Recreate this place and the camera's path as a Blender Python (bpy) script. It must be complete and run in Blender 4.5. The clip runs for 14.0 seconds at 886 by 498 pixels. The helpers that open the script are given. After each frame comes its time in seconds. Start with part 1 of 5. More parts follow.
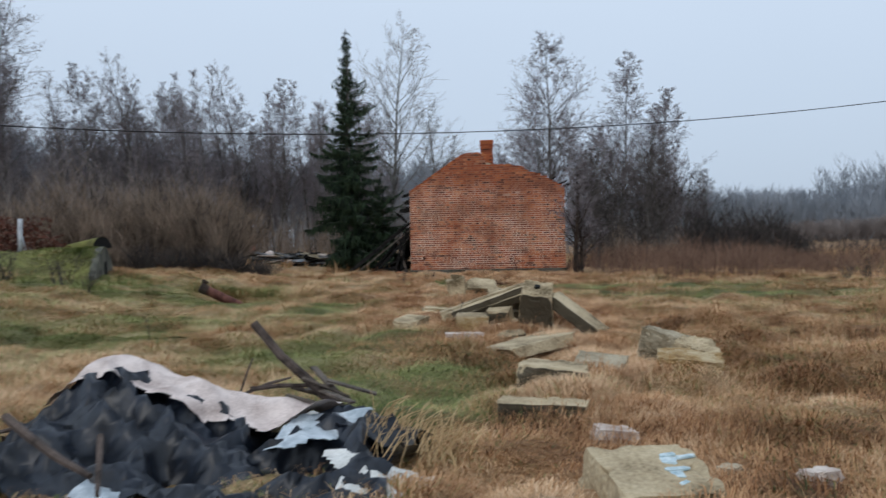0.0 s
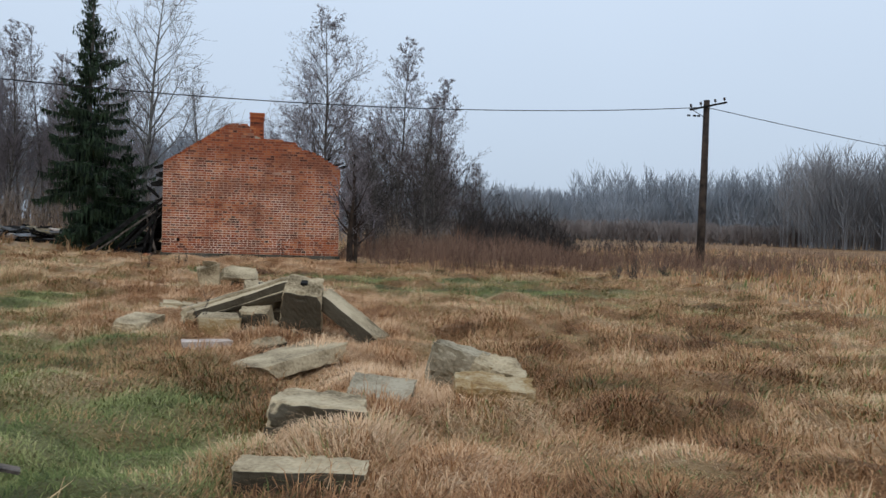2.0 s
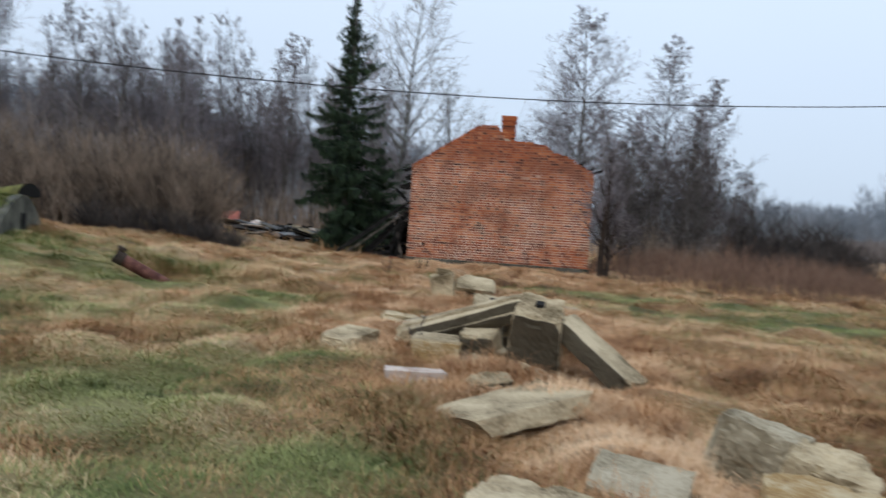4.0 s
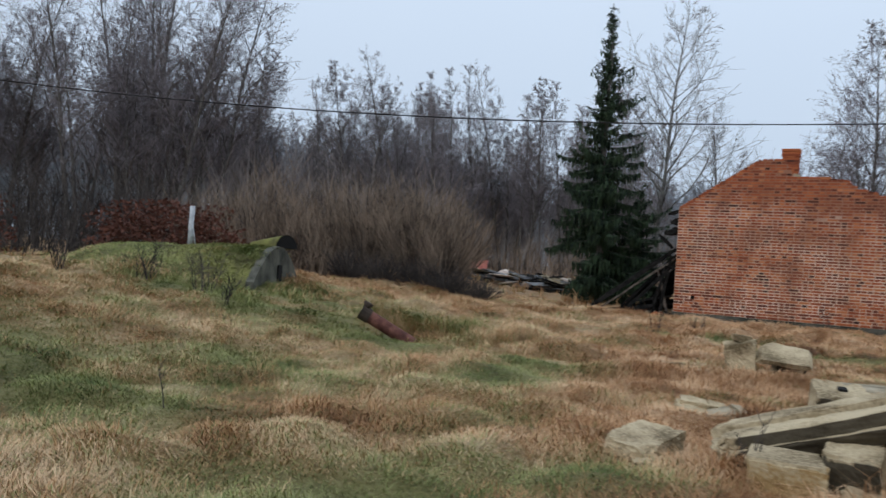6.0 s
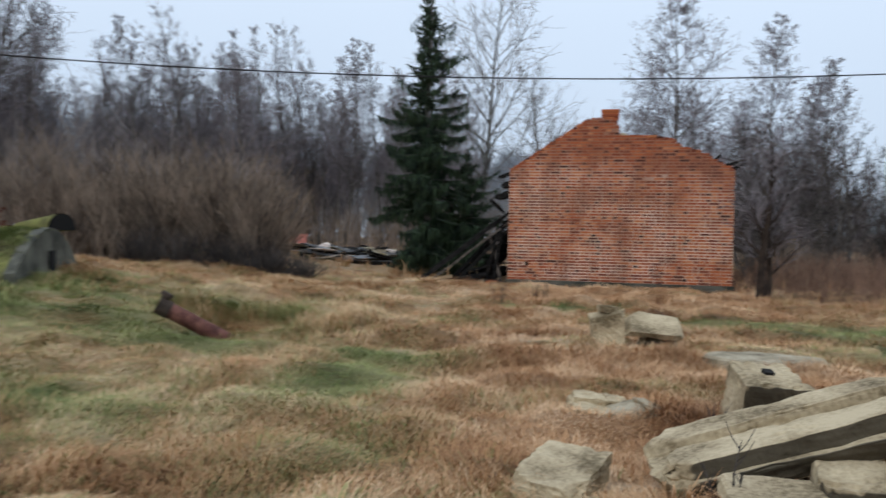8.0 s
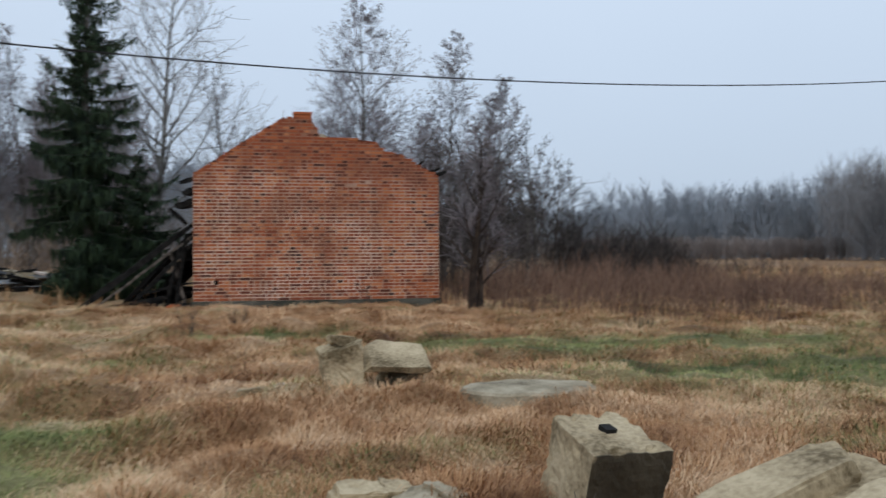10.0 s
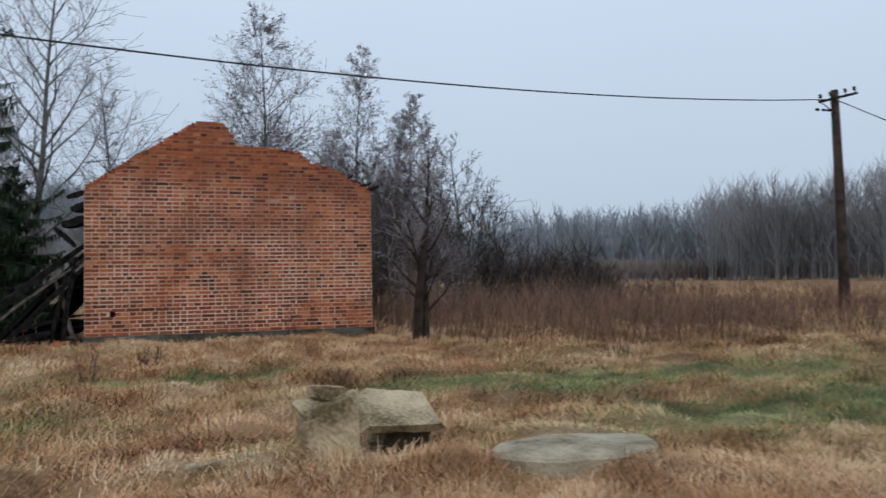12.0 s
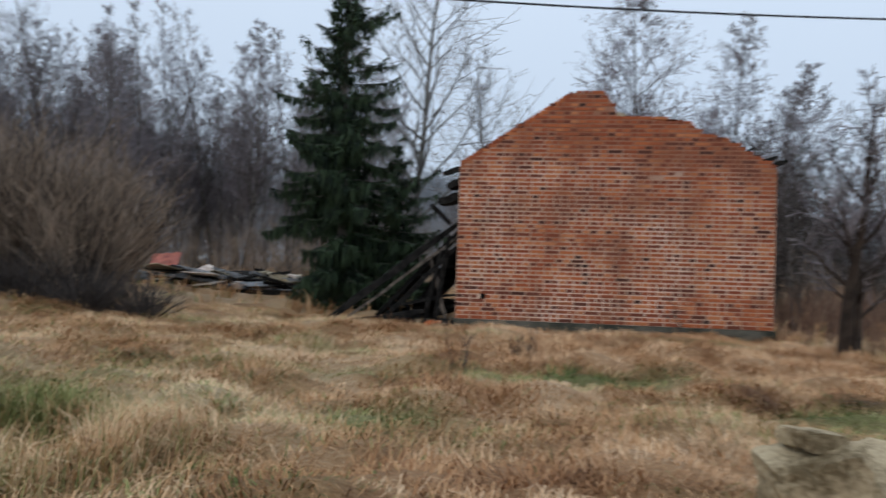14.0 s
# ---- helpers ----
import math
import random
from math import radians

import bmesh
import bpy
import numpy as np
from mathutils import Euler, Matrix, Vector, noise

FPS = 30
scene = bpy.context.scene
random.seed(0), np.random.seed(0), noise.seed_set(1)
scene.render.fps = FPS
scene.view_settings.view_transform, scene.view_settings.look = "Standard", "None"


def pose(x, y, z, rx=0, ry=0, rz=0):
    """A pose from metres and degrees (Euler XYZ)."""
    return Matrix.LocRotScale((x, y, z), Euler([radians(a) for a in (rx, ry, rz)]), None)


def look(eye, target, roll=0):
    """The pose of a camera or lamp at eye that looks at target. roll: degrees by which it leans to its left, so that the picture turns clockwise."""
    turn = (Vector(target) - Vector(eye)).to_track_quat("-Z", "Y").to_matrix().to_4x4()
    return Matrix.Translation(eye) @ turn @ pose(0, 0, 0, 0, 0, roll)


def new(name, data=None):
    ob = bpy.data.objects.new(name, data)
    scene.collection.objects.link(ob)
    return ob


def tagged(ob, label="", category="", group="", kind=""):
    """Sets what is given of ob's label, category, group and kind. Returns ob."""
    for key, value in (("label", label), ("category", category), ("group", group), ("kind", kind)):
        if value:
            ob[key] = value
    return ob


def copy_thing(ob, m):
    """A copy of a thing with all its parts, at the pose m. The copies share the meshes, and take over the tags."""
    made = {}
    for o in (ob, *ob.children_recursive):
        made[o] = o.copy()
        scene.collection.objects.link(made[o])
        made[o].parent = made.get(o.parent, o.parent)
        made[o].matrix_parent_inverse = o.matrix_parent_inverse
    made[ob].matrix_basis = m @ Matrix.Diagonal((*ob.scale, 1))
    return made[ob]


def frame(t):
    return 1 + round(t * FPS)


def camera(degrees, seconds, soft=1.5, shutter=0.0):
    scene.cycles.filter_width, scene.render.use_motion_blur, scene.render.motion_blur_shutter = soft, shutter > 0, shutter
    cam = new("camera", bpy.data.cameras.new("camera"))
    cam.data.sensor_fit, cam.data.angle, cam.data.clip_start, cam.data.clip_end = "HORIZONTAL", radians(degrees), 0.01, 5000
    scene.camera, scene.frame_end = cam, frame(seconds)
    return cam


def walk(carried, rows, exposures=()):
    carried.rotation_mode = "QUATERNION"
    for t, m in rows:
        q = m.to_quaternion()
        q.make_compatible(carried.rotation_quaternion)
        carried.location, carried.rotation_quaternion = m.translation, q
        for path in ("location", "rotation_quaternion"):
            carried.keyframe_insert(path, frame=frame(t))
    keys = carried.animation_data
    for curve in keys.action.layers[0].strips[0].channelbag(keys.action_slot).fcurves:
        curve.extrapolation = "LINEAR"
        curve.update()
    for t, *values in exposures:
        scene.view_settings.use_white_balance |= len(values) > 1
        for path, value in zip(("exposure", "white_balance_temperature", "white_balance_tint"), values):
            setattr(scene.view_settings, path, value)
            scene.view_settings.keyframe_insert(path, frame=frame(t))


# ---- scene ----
cam = camera(59.6, 14.0, soft=1.5, shutter=0.4)
PATH = [
    (0, (4.836, -27.903, 1.147), (4.577, -25.92, 1.133), -1.2),
    (0.5, (4.828, -27.442, 1.176), (4.8, -25.442, 1.167), -1.0),
    (1, (4.749, -26.887, 1.211), (5.023, -24.905, 1.198), 0.4),
    (1.5, (4.815, -26.38, 1.186), (5.146, -24.408, 1.166), 0.9),
    (2, (4.844, -25.85, 1.162), (5.17, -23.877, 1.114), 1.7),
    (2.5, (4.956, -25.398, 1.16), (5.286, -23.426, 1.1), 1.8),
    (3, (5.058, -24.888, 1.184), (5.145, -22.89, 1.148), 3.3),
    (3.5, (5.046, -24.385, 1.147), (5.042, -22.387, 1.058), 5.1),
    (4, (4.93, -23.824, 1.135), (4.616, -21.85, 1.083), 3.9),
    (4.2, (4.866, -23.615, 1.169), (4.443, -21.661, 1.142), 3.5),
    (6.3, (3.831, -21.688, 1.21), (2.843, -19.95, 1.242), 2.8),
    (6.5, (3.733, -21.52, 1.211), (2.701, -19.807, 1.24), 2.2),
    (7, (3.437, -21.229, 1.225), (2.399, -19.52, 1.2), 2.0),
    (7.5, (3.201, -20.759, 1.208), (2.39, -18.931, 1.178), 1.2),
    (8, (3.046, -20.254, 1.216), (2.584, -18.308, 1.19), 1.3),
    (8.5, (2.812, -19.759, 1.22), (2.561, -17.775, 1.202), 0.9),
    (9, (2.704, -19.225, 1.23), (2.497, -17.236, 1.215), -0.3),
    (9.2, (2.68, -18.985, 1.233), (2.556, -16.989, 1.219), -0.3),
    (11.3, (2.099, -16.844, 1.2), (2.89, -15.008, 1.261), -2.4),
    (11.5, (2.038, -16.658, 1.236), (2.766, -14.797, 1.3), -2.5),
    (12, (1.866, -16.151, 1.218), (2.494, -14.254, 1.292), -1.0),
    (12.5, (1.75, -15.732, 1.197), (2.122, -13.768, 1.261), 0.0),
    (13, (1.702, -15.233, 1.205), (1.755, -13.235, 1.267), 0.7),
    (13.5, (1.592, -14.783, 1.188), (1.609, -12.784, 1.251), 1.1),
    (14, (1.594, -14.185, 1.123), (1.334, -12.203, 1.171), 1.9),
]
BASE = 0.0  # stops
walk(cam, [(t, look(eye, target, roll)) for t, eye, target, roll in PATH],
     exposures=((0.0, BASE + 0.03), (1.5, BASE + 0.06), (2.2, BASE + 0.08), (3.0, BASE - 0.04), (3.5, BASE), (4.0, BASE + 0.28), (4.4, BASE + 0.2), (6.5, BASE + 0.08), (7.0, BASE + 0.26), (7.5, BASE + 0.28), (8.0, BASE + 0.22), (9.0, BASE + 0.15), (11.5, BASE - 0.12), (12.0, BASE - 0.04), (12.5, BASE + 0.04), (13.0, BASE + 0.15), (14.0, BASE + 0.08)))

# ---- overcast daylight ----
SUN_EL, SUN_AZ = radians(38), radians(200)
world = bpy.data.worlds.new("overcast_sky")
scene.world = world
world.use_nodes = True
wn, wl = world.node_tree.nodes, world.node_tree.links
wn.clear()
w_out, w_bg = wn.new("ShaderNodeOutputWorld"), wn.new("ShaderNodeBackground")
w_sky, w_mix = wn.new("ShaderNodeTexSky"), wn.new("ShaderNodeMix")
w_sky.sky_type, w_sky.sun_disc = "NISHITA", False
w_sky.sun_elevation, w_sky.sun_rotation = SUN_EL, SUN_AZ
w_sky.dust_density, w_sky.air_density = 4.0, 1.0
w_geo, w_sep, w_ramp = wn.new("ShaderNodeTexCoord"), wn.new("ShaderNodeSeparateXYZ"), wn.new("ShaderNodeValToRGB")
w_noise = wn.new("ShaderNodeTexNoise")
w_noise.inputs["Scale"].default_value, w_noise.inputs["Detail"].default_value = 1.6, 4.0
w_add = wn.new("ShaderNodeMath")
w_add.operation = "MULTIPLY_ADD"
w_add.inputs[1].default_value = 0.16
wl.new(w_geo.outputs["Generated"], w_sep.inputs[0])
wl.new(w_geo.outputs["Generated"], w_noise.inputs["Vector"])
wl.new(w_noise.outputs["Fac"], w_add.inputs[0])
wl.new(w_sep.outputs["Z"], w_add.inputs[2])
wl.new(w_add.outputs[0], w_ramp.inputs[0])
# a closed cloud deck: dim at the misty horizon, brighter above
w_ramp.color_ramp.elements[0].position, w_ramp.color_ramp.elements[0].color = 0.06, (5.6, 6.75, 8.3, 1)
w_ramp.color_ramp.elements[1].position, w_ramp.color_ramp.elements[1].color = 0.55, (7.9, 9.3, 11.2, 1)
w_mix.data_type = "RGBA"
w_mix.inputs[0].default_value = 0.9
wl.new(w_sky.outputs[0], w_mix.inputs[6])
wl.new(w_ramp.outputs[0], w_mix.inputs[7])
wl.new(w_mix.outputs[2], w_bg.inputs[0])
w_bg.inputs[1].default_value = 0.09
wl.new(w_bg.outputs[0], w_out.inputs[0])
sun = new("sun", bpy.data.lights.new("sun", "SUN"))
sun.data.energy, sun.data.angle, sun.data.color = 0.6, radians(25), (1.0, 0.97, 0.93)
sun.matrix_world = look((0, 0, 30), (math.sin(SUN_AZ) * -20, math.cos(SUN_AZ) * -20, 30 - 22))

# ---- small tools ----
def gz(x, y):
    """Height of the ground, without its small lumps."""
    s = max(0.0, min(1.0, (y + 26.0) / 24.0))
    z = -0.35 + 0.35 * s ** 1.25
    u = max(0.0, min(1.0, (-1.5 - x) / 7.5))
    w = max(0.0, min(1.0, (-4.0 - y) / 4.0))
    z += (0.42 + 0.32 * w) * u * u * (3 - 2 * u)
    d = ((x + 2.15) / 1.0) ** 2 + ((y + 9.7) / 0.75) ** 2
    z -= 0.55 * math.exp(-d * d * 0.9)
    d = ((x - 4.0) / 1.6) ** 2 + ((y + 16.0) / 1.2) ** 2
    z += 0.06 * math.exp(-d)
    return z


def lumps(x, y):
    return 0.085 * noise.noise((x * 0.9, y * 1.3, 3.1)) + 0.085 * noise.noise((x * 2.1, y * 2.7, 7.7))


def ground_z(x, y):
    return gz(x, y) + lumps(x, y)


TUFT_CELL = 0.62


def tussocks(x, y):
    """Low domes of matted grass on a loose grid: their height, the way outwards from the nearest crown and each one's own chance number."""
    x, y = np.asarray(x, float), np.asarray(y, float)
    best, ox, oy, own = np.zeros(x.shape), np.ones(x.shape), np.zeros(x.shape), np.full(x.shape, 0.5)
    ci, cj = np.floor(x / TUFT_CELL), np.floor(y / TUFT_CELL)
    for di in (-1, 0, 1):
        for dj in (-1, 0, 1):
            i, j = ci + di, cj + dj
            a = np.abs(np.sin(i * 127.1 + j * 311.7) * 43758.5453) % 1.0
            b = np.abs(np.sin(i * 269.5 + j * 183.3) * 24634.6345) % 1.0
            c = np.abs(np.sin(i * 419.2 + j * 371.9) * 35461.1273) % 1.0
            dx, dy = x - (i + a) * TUFT_CELL, y - (j + b) * TUFT_CELL
            r = 0.24 + 0.34 * c
            k = np.clip(1 - (dx * dx + dy * dy * 1.25) / (r * r), 0, 1)
            h = (0.03 + 0.17 * c * ((a * 7.3 + b * 3.1) % 1.0)) * k ** 0.7
            m = h > best
            best, ox, oy = np.where(m, h, best), np.where(m, dx, ox), np.where(m, dy, oy)
            own = np.where(m, (a * 5.7 + c * 9.1) % 1.0, own)
    ln = np.hypot(ox, oy) + 1e-6
    return best, ox / ln, oy / ln, own


class Shape:
    """Collects vertices and faces of one mesh."""

    def __init__(self):
        self.v, self.f = [], []

    def tube(self, pts, radii, n=5, cap=True):
        base = len(self.v)
        up = Vector((0.3, 0.2, 0.9))
        for i, p in enumerate(pts):
            a = pts[max(i - 1, 0)]
            b = pts[min(i + 1, len(pts) - 1)]
            d = (Vector(b) - Vector(a)).normalized()
            s = d.cross(up)
            if s.length < 0.05:
                s = d.cross(Vector((1, 0, 0)))
            s.normalize()
            t = s.cross(d)
            for k in range(n):
                an = 2 * math.pi * k / n
                q = Vector(p) + (s * math.cos(an) + t * math.sin(an)) * radii[i]
                self.v.append((q.x, q.y, q.z))
        for i in range(len(pts) - 1):
            for k in range(n):
                a, b = base + i * n + k, base + i * n + (k + 1) % n
                self.f.append((a, b, b + n, a + n))
        if cap:
            self.f.append(tuple(base + k for k in reversed(range(n))))
            self.f.append(tuple(base + (len(pts) - 1) * n + k for k in range(n)))

    def box(self, lo, hi, m=None):
        base = len(self.v)
        for z in (lo[2], hi[2]):
            for x, y in ((lo[0], lo[1]), (hi[0], lo[1]), (hi[0], hi[1]), (lo[0], hi[1])):
                q = Vector((x, y, z))
                if m is not None:
                    q = m @ q
                self.v.append((q.x, q.y, q.z))
        for f in ((0, 3, 2, 1), (4, 5, 6, 7), (0, 1, 5, 4), (1, 2, 6, 5), (2, 3, 7, 6), (3, 0, 4, 7)):
            self.f.append(tuple(base + i for i in f))

    def poly(self, pts):
        base = len(self.v)
        self.v += [tuple(p) for p in pts]
        self.f.append(tuple(range(base, base + len(pts))))

    def mesh(self, name, material, smooth=False):
        me = bpy.data.meshes.new(name)
        me.from_pydata(self.v, [], self.f)
        me.materials.append(material)
        if smooth:
            me.polygons.foreach_set("use_smooth", [True] * len(me.polygons))
        me.update()
        return me


def tri_mesh(name, verts, tris, material, attrs=None):
    """A mesh of triangles from numpy arrays, with float attributes on its points."""
    me = bpy.data.meshes.new(name)
    me.vertices.add(len(verts))
    me.vertices.foreach_set("co", np.asarray(verts, np.float32).ravel())
    me.loops.add(len(tris) * 3)
    me.loops.foreach_set("vertex_index", np.asarray(tris, np.int32).ravel())
    me.polygons.add(len(tris))
    me.polygons.foreach_set("loop_start", np.arange(0, len(tris) * 3, 3, dtype=np.int32))
    me.update(calc_edges=True)
    for key, values in (attrs or {}).items():
        me.attributes.new(key, "FLOAT", "POINT").data.foreach_set("value", np.asarray(values, np.float32))
    me.materials.append(material)
    return me


def thing(name, at=(0, 0, 0), label="", category="", group="", kind="", rz=0.0):
    ob = new(name)
    ob.empty_display_size = 0.2
    ob.matrix_world = pose(at[0], at[1], at[2], 0, 0, rz)
    return tagged(ob, label, category, group, kind)


def part(name, me, parent, label="", m=None, kind=""):
    ob = new(name, me)
    ob.parent = parent
    if m is not None:
        ob.matrix_local = m
    return tagged(ob, label, kind=kind)


# ---- materials ----
def material(name, dark, light, rough=0.8, scale=6.0, fine=60.0, bump=0.25, metal=0.0, third=None, spec=0.3, stems=False):
    """A surface of two or three tones mixed by coarse and fine noise, with fine relief; stems differ one by one."""
    m = bpy.data.materials.new(name)
    m.use_nodes = True
    n, l = m.node_tree.nodes, m.node_tree.links
    p = n["Principled BSDF"]
    tc = n.new("ShaderNodeTexCoord")
    a, b = n.new("ShaderNodeTexNoise"), n.new("ShaderNodeTexNoise")
    a.inputs["Scale"].default_value, a.inputs["Detail"].default_value = scale, 6.0
    b.inputs["Scale"].default_value, b.inputs["Detail"].default_value = fine, 4.0
    info = n.new("ShaderNodeObjectInfo")
    off = n.new("ShaderNodeVectorMath")
    off.operation = "ADD"
    l.new(tc.outputs["Object"], off.inputs[0])
    l.new(info.outputs["Location"], off.inputs[1])
    l.new(off.outputs[0], a.inputs["Vector"])
    l.new(off.outputs[0], b.inputs["Vector"])
    mix = n.new("ShaderNodeMath")
    mix.operation = "MULTIPLY_ADD"
    mix.inputs[1].default_value = 0.45
    l.new(n.new("ShaderNodeNewGeometry").outputs["Random Per Island"] if stems else b.outputs["Fac"], mix.inputs[0])
    l.new(a.outputs["Fac"], mix.inputs[2])
    ramp = n.new("ShaderNodeValToRGB")
    ramp.color_ramp.elements[0].position, ramp.color_ramp.elements[0].color = 0.52, (*dark, 1)
    ramp.color_ramp.elements[1].position, ramp.color_ramp.elements[1].color = 0.88, (*light, 1)
    if third:
        e = ramp.color_ramp.elements.new(0.7)
        e.color = (*third, 1)
    l.new(mix.outputs[0], ramp.inputs[0])
    l.new(ramp.outputs[0], p.inputs["Base Color"])
    p.inputs["Roughness"].default_value, p.inputs["Metallic"].default_value = rough, metal
    p.inputs["Specular IOR Level"].default_value = spec
    if bump:
        bn = n.new("ShaderNodeBump")
        bn.inputs["Strength"].default_value, bn.inputs["Distance"].default_value = bump, 0.02
        l.new(mix.outputs[0], bn.inputs["Height"])
        l.new(bn.outputs[0], p.inputs["Normal"])
    return m


def grass_material(name, per_blade):
    """Dead straw and green grass: the share of green comes from the plants' own attribute."""
    m = bpy.data.materials.new(name)
    m.use_nodes = True
    n, l = m.node_tree.nodes, m.node_tree.links
    p = n["Principled BSDF"]
    att, tone = n.new("ShaderNodeAttribute"), n.new("ShaderNodeAttribute")
    att.attribute_name, tone.attribute_name = "green", "tone"
    straw, green, mix = n.new("ShaderNodeValToRGB"), n.new("ShaderNodeValToRGB"), n.new("ShaderNodeMix")
    vary = n.new("ShaderNodeMath")
    vary.operation = "MULTIPLY_ADD"
    if per_blade:
        src = n.new("ShaderNodeNewGeometry").outputs["Random Per Island"]
        vary.inputs[1].default_value = 0.55
    else:
        tc, nz = n.new("ShaderNodeTexCoord"), n.new("ShaderNodeTexNoise")
        nz.inputs["Scale"].default_value, nz.inputs["Detail"].default_value = 25.0, 8.0
        l.new(tc.outputs["Object"], nz.inputs["Vector"])
        src = nz.outputs["Fac"]
        vary.inputs[1].default_value = 0.9
    l.new(src, vary.inputs[0])
    l.new(tone.outputs["Fac"], vary.inputs[2])
    # turf below the blades is darkened: shade of the gaps put into its colour
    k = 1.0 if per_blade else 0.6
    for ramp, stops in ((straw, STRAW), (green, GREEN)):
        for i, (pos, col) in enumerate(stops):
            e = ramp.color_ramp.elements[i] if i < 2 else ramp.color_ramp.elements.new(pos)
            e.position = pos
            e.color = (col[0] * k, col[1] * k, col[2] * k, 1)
        l.new(vary.outputs[0], ramp.inputs[0])
    mix.data_type = "RGBA"
    l.new(att.outputs["Fac"], mix.inputs[0])
    l.new(straw.outputs[0], mix.inputs[6])
    l.new(green.outputs[0], mix.inputs[7])
    l.new(mix.outputs[2], p.inputs["Base Color"])
    if not per_blade:
        bn = n.new("ShaderNodeBump")
        bn.inputs["Strength"].default_value, bn.inputs["Distance"].default_value = 1.0, 0.05
        l.new(src, bn.inputs["Height"])
        l.new(bn.outputs[0], p.inputs["Normal"])
    p.inputs["Roughness"].default_value = 0.75
    p.inputs["Specular IOR Level"].default_value = 0.25
    return m


STRAW = ((0.0, (0.10, 0.040, 0.018)), (1.0, (0.74, 0.52, 0.325)), (0.32, (0.36, 0.174, 0.076)), (0.70, (0.58, 0.342, 0.174)))
GREEN = ((0.0, (0.035, 0.06, 0.016)), (1.0, (0.33, 0.34, 0.13)), (0.5, (0.125, 0.17, 0.046)))
MAT_BLADE = grass_material("grass_blades", True)
MAT_GROUND = grass_material("matted_turf_gap_shade", False)
MAT_STONE = material("weathered_concrete", (0.13, 0.095, 0.05), (0.54, 0.44, 0.285), 0.9, 2.6, 34.0, 0.9, third=(0.38, 0.30, 0.185))
MAT_STONE_GREY = material("grey_concrete", (0.12, 0.095, 0.06), (0.43, 0.37, 0.265), 0.9, 3.0, 36.0, 0.9, third=(0.29, 0.245, 0.165))
MAT_STONE_OCHRE = material("ochre_stone", (0.17, 0.09, 0.035), (0.46, 0.37, 0.23), 0.9, 4.0, 40.0, 0.5, third=(0.32, 0.21, 0.09))
MAT_STONE_DARK = material("broken_concrete_face", (0.02, 0.018, 0.014), (0.13, 0.105, 0.07), 0.95, 5.0, 40.0, 0.7)
MAT_STONE_WHITE = material("limewashed_block", (0.36, 0.27, 0.22), (0.70, 0.62, 0.55), 0.85, 5.0, 50.0, 0.3)
MAT_PAINT_BLUE = material("flaking_blue_paint", (0.30, 0.42, 0.46), (0.62, 0.72, 0.74), 0.7, 20.0, 90.0, 0.3)
MAT_MORTAR = material("lime_mortar", (0.26, 0.115, 0.07), (0.80, 0.62, 0.50), 0.95, 0.9, 45.0, 0.4, third=(0.58, 0.40, 0.295))
MAT_PLINTH = material("plinth_concrete", (0.022, 0.026, 0.018), (0.125, 0.118, 0.095), 0.95, 2.5, 30.0, 0.5)
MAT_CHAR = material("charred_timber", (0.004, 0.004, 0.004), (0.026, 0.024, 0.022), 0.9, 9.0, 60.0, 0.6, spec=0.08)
MAT_GREYWOOD = material("weathered_grey_timber", (0.04, 0.032, 0.026), (0.17, 0.14, 0.115), 0.85, 8.0, 60.0, 0.5)
MAT_POLE = material("creosoted_pole_wood", (0.014, 0.010, 0.008), (0.065, 0.045, 0.033), 0.85, 5.0, 45.0, 0.5)
MAT_BARK = material("dark_bark", (0.045, 0.040, 0.036), (0.15, 0.135, 0.12), 0.9, 6.0, 50.0, 0.5)
MAT_BARK_PALE = material("grey_bark", (0.06, 0.058, 0.052), (0.19, 0.185, 0.17), 0.9, 5.0, 50.0, 0.4)
MAT_TWIG = material("winter_twigs", (0.115, 0.100, 0.108), (0.24, 0.212, 0.220), 0.9, 3.0, 30.0, 0.0, stems=True)
MAT_TWIG_PALE = material("pale_winter_twigs", (0.14, 0.135, 0.135), (0.27, 0.26, 0.255), 0.9, 3.0, 30.0, 0.0, stems=True)
MAT_SAPLING = material("grey_sapling_stems", (0.15, 0.13, 0.122), (0.36, 0.315, 0.29), 0.9, 1.2, 20.0, 0.0, stems=True)
MAT_SHRUB = material("brown_shrub_stems", (0.05, 0.036, 0.028), (0.33, 0.25, 0.185), 0.9, 1.2, 20.0, 0.0, stems=True)
MAT_HEDGE = material("dark_shrub_stems", (0.016, 0.014, 0.014), (0.095, 0.08, 0.072), 0.9, 2.0, 30.0, 0.0, stems=True)
MAT_WEED = material("dry_weed_stalks", (0.08, 0.046, 0.034), (0.27, 0.165, 0.112), 0.9, 1.0, 20.0, 0.0, stems=True)
MAT_NEEDLE = material("spruce_needles", (0.007, 0.016, 0.010), (0.045, 0.075, 0.036), 0.8, 3.0, 30.0, 0.0, stems=True)
MAT_DEADLEAF = material("withered_oak_leaves", (0.04, 0.014, 0.010), (0.14, 0.05, 0.03), 0.8, 3.0, 30.0, 0.0)
MAT_MOSS = material("bright_moss", (0.06, 0.048, 0.022), (0.20, 0.20, 0.06), 0.95, 2.2, 26.0, 1.0, third=(0.10, 0.095, 0.036))
MAT_CELLAR = material("cellar_concrete", (0.035, 0.036, 0.028), (0.15, 0.145, 0.115), 0.95, 3.0, 40.0, 0.4)
# black that stands for the shade inside holes and openings
MAT_DARK = material("hole_shade_black", (0.004, 0.004, 0.004), (0.012, 0.011, 0.010), 0.9, 5.0, 40.0, 0.0)
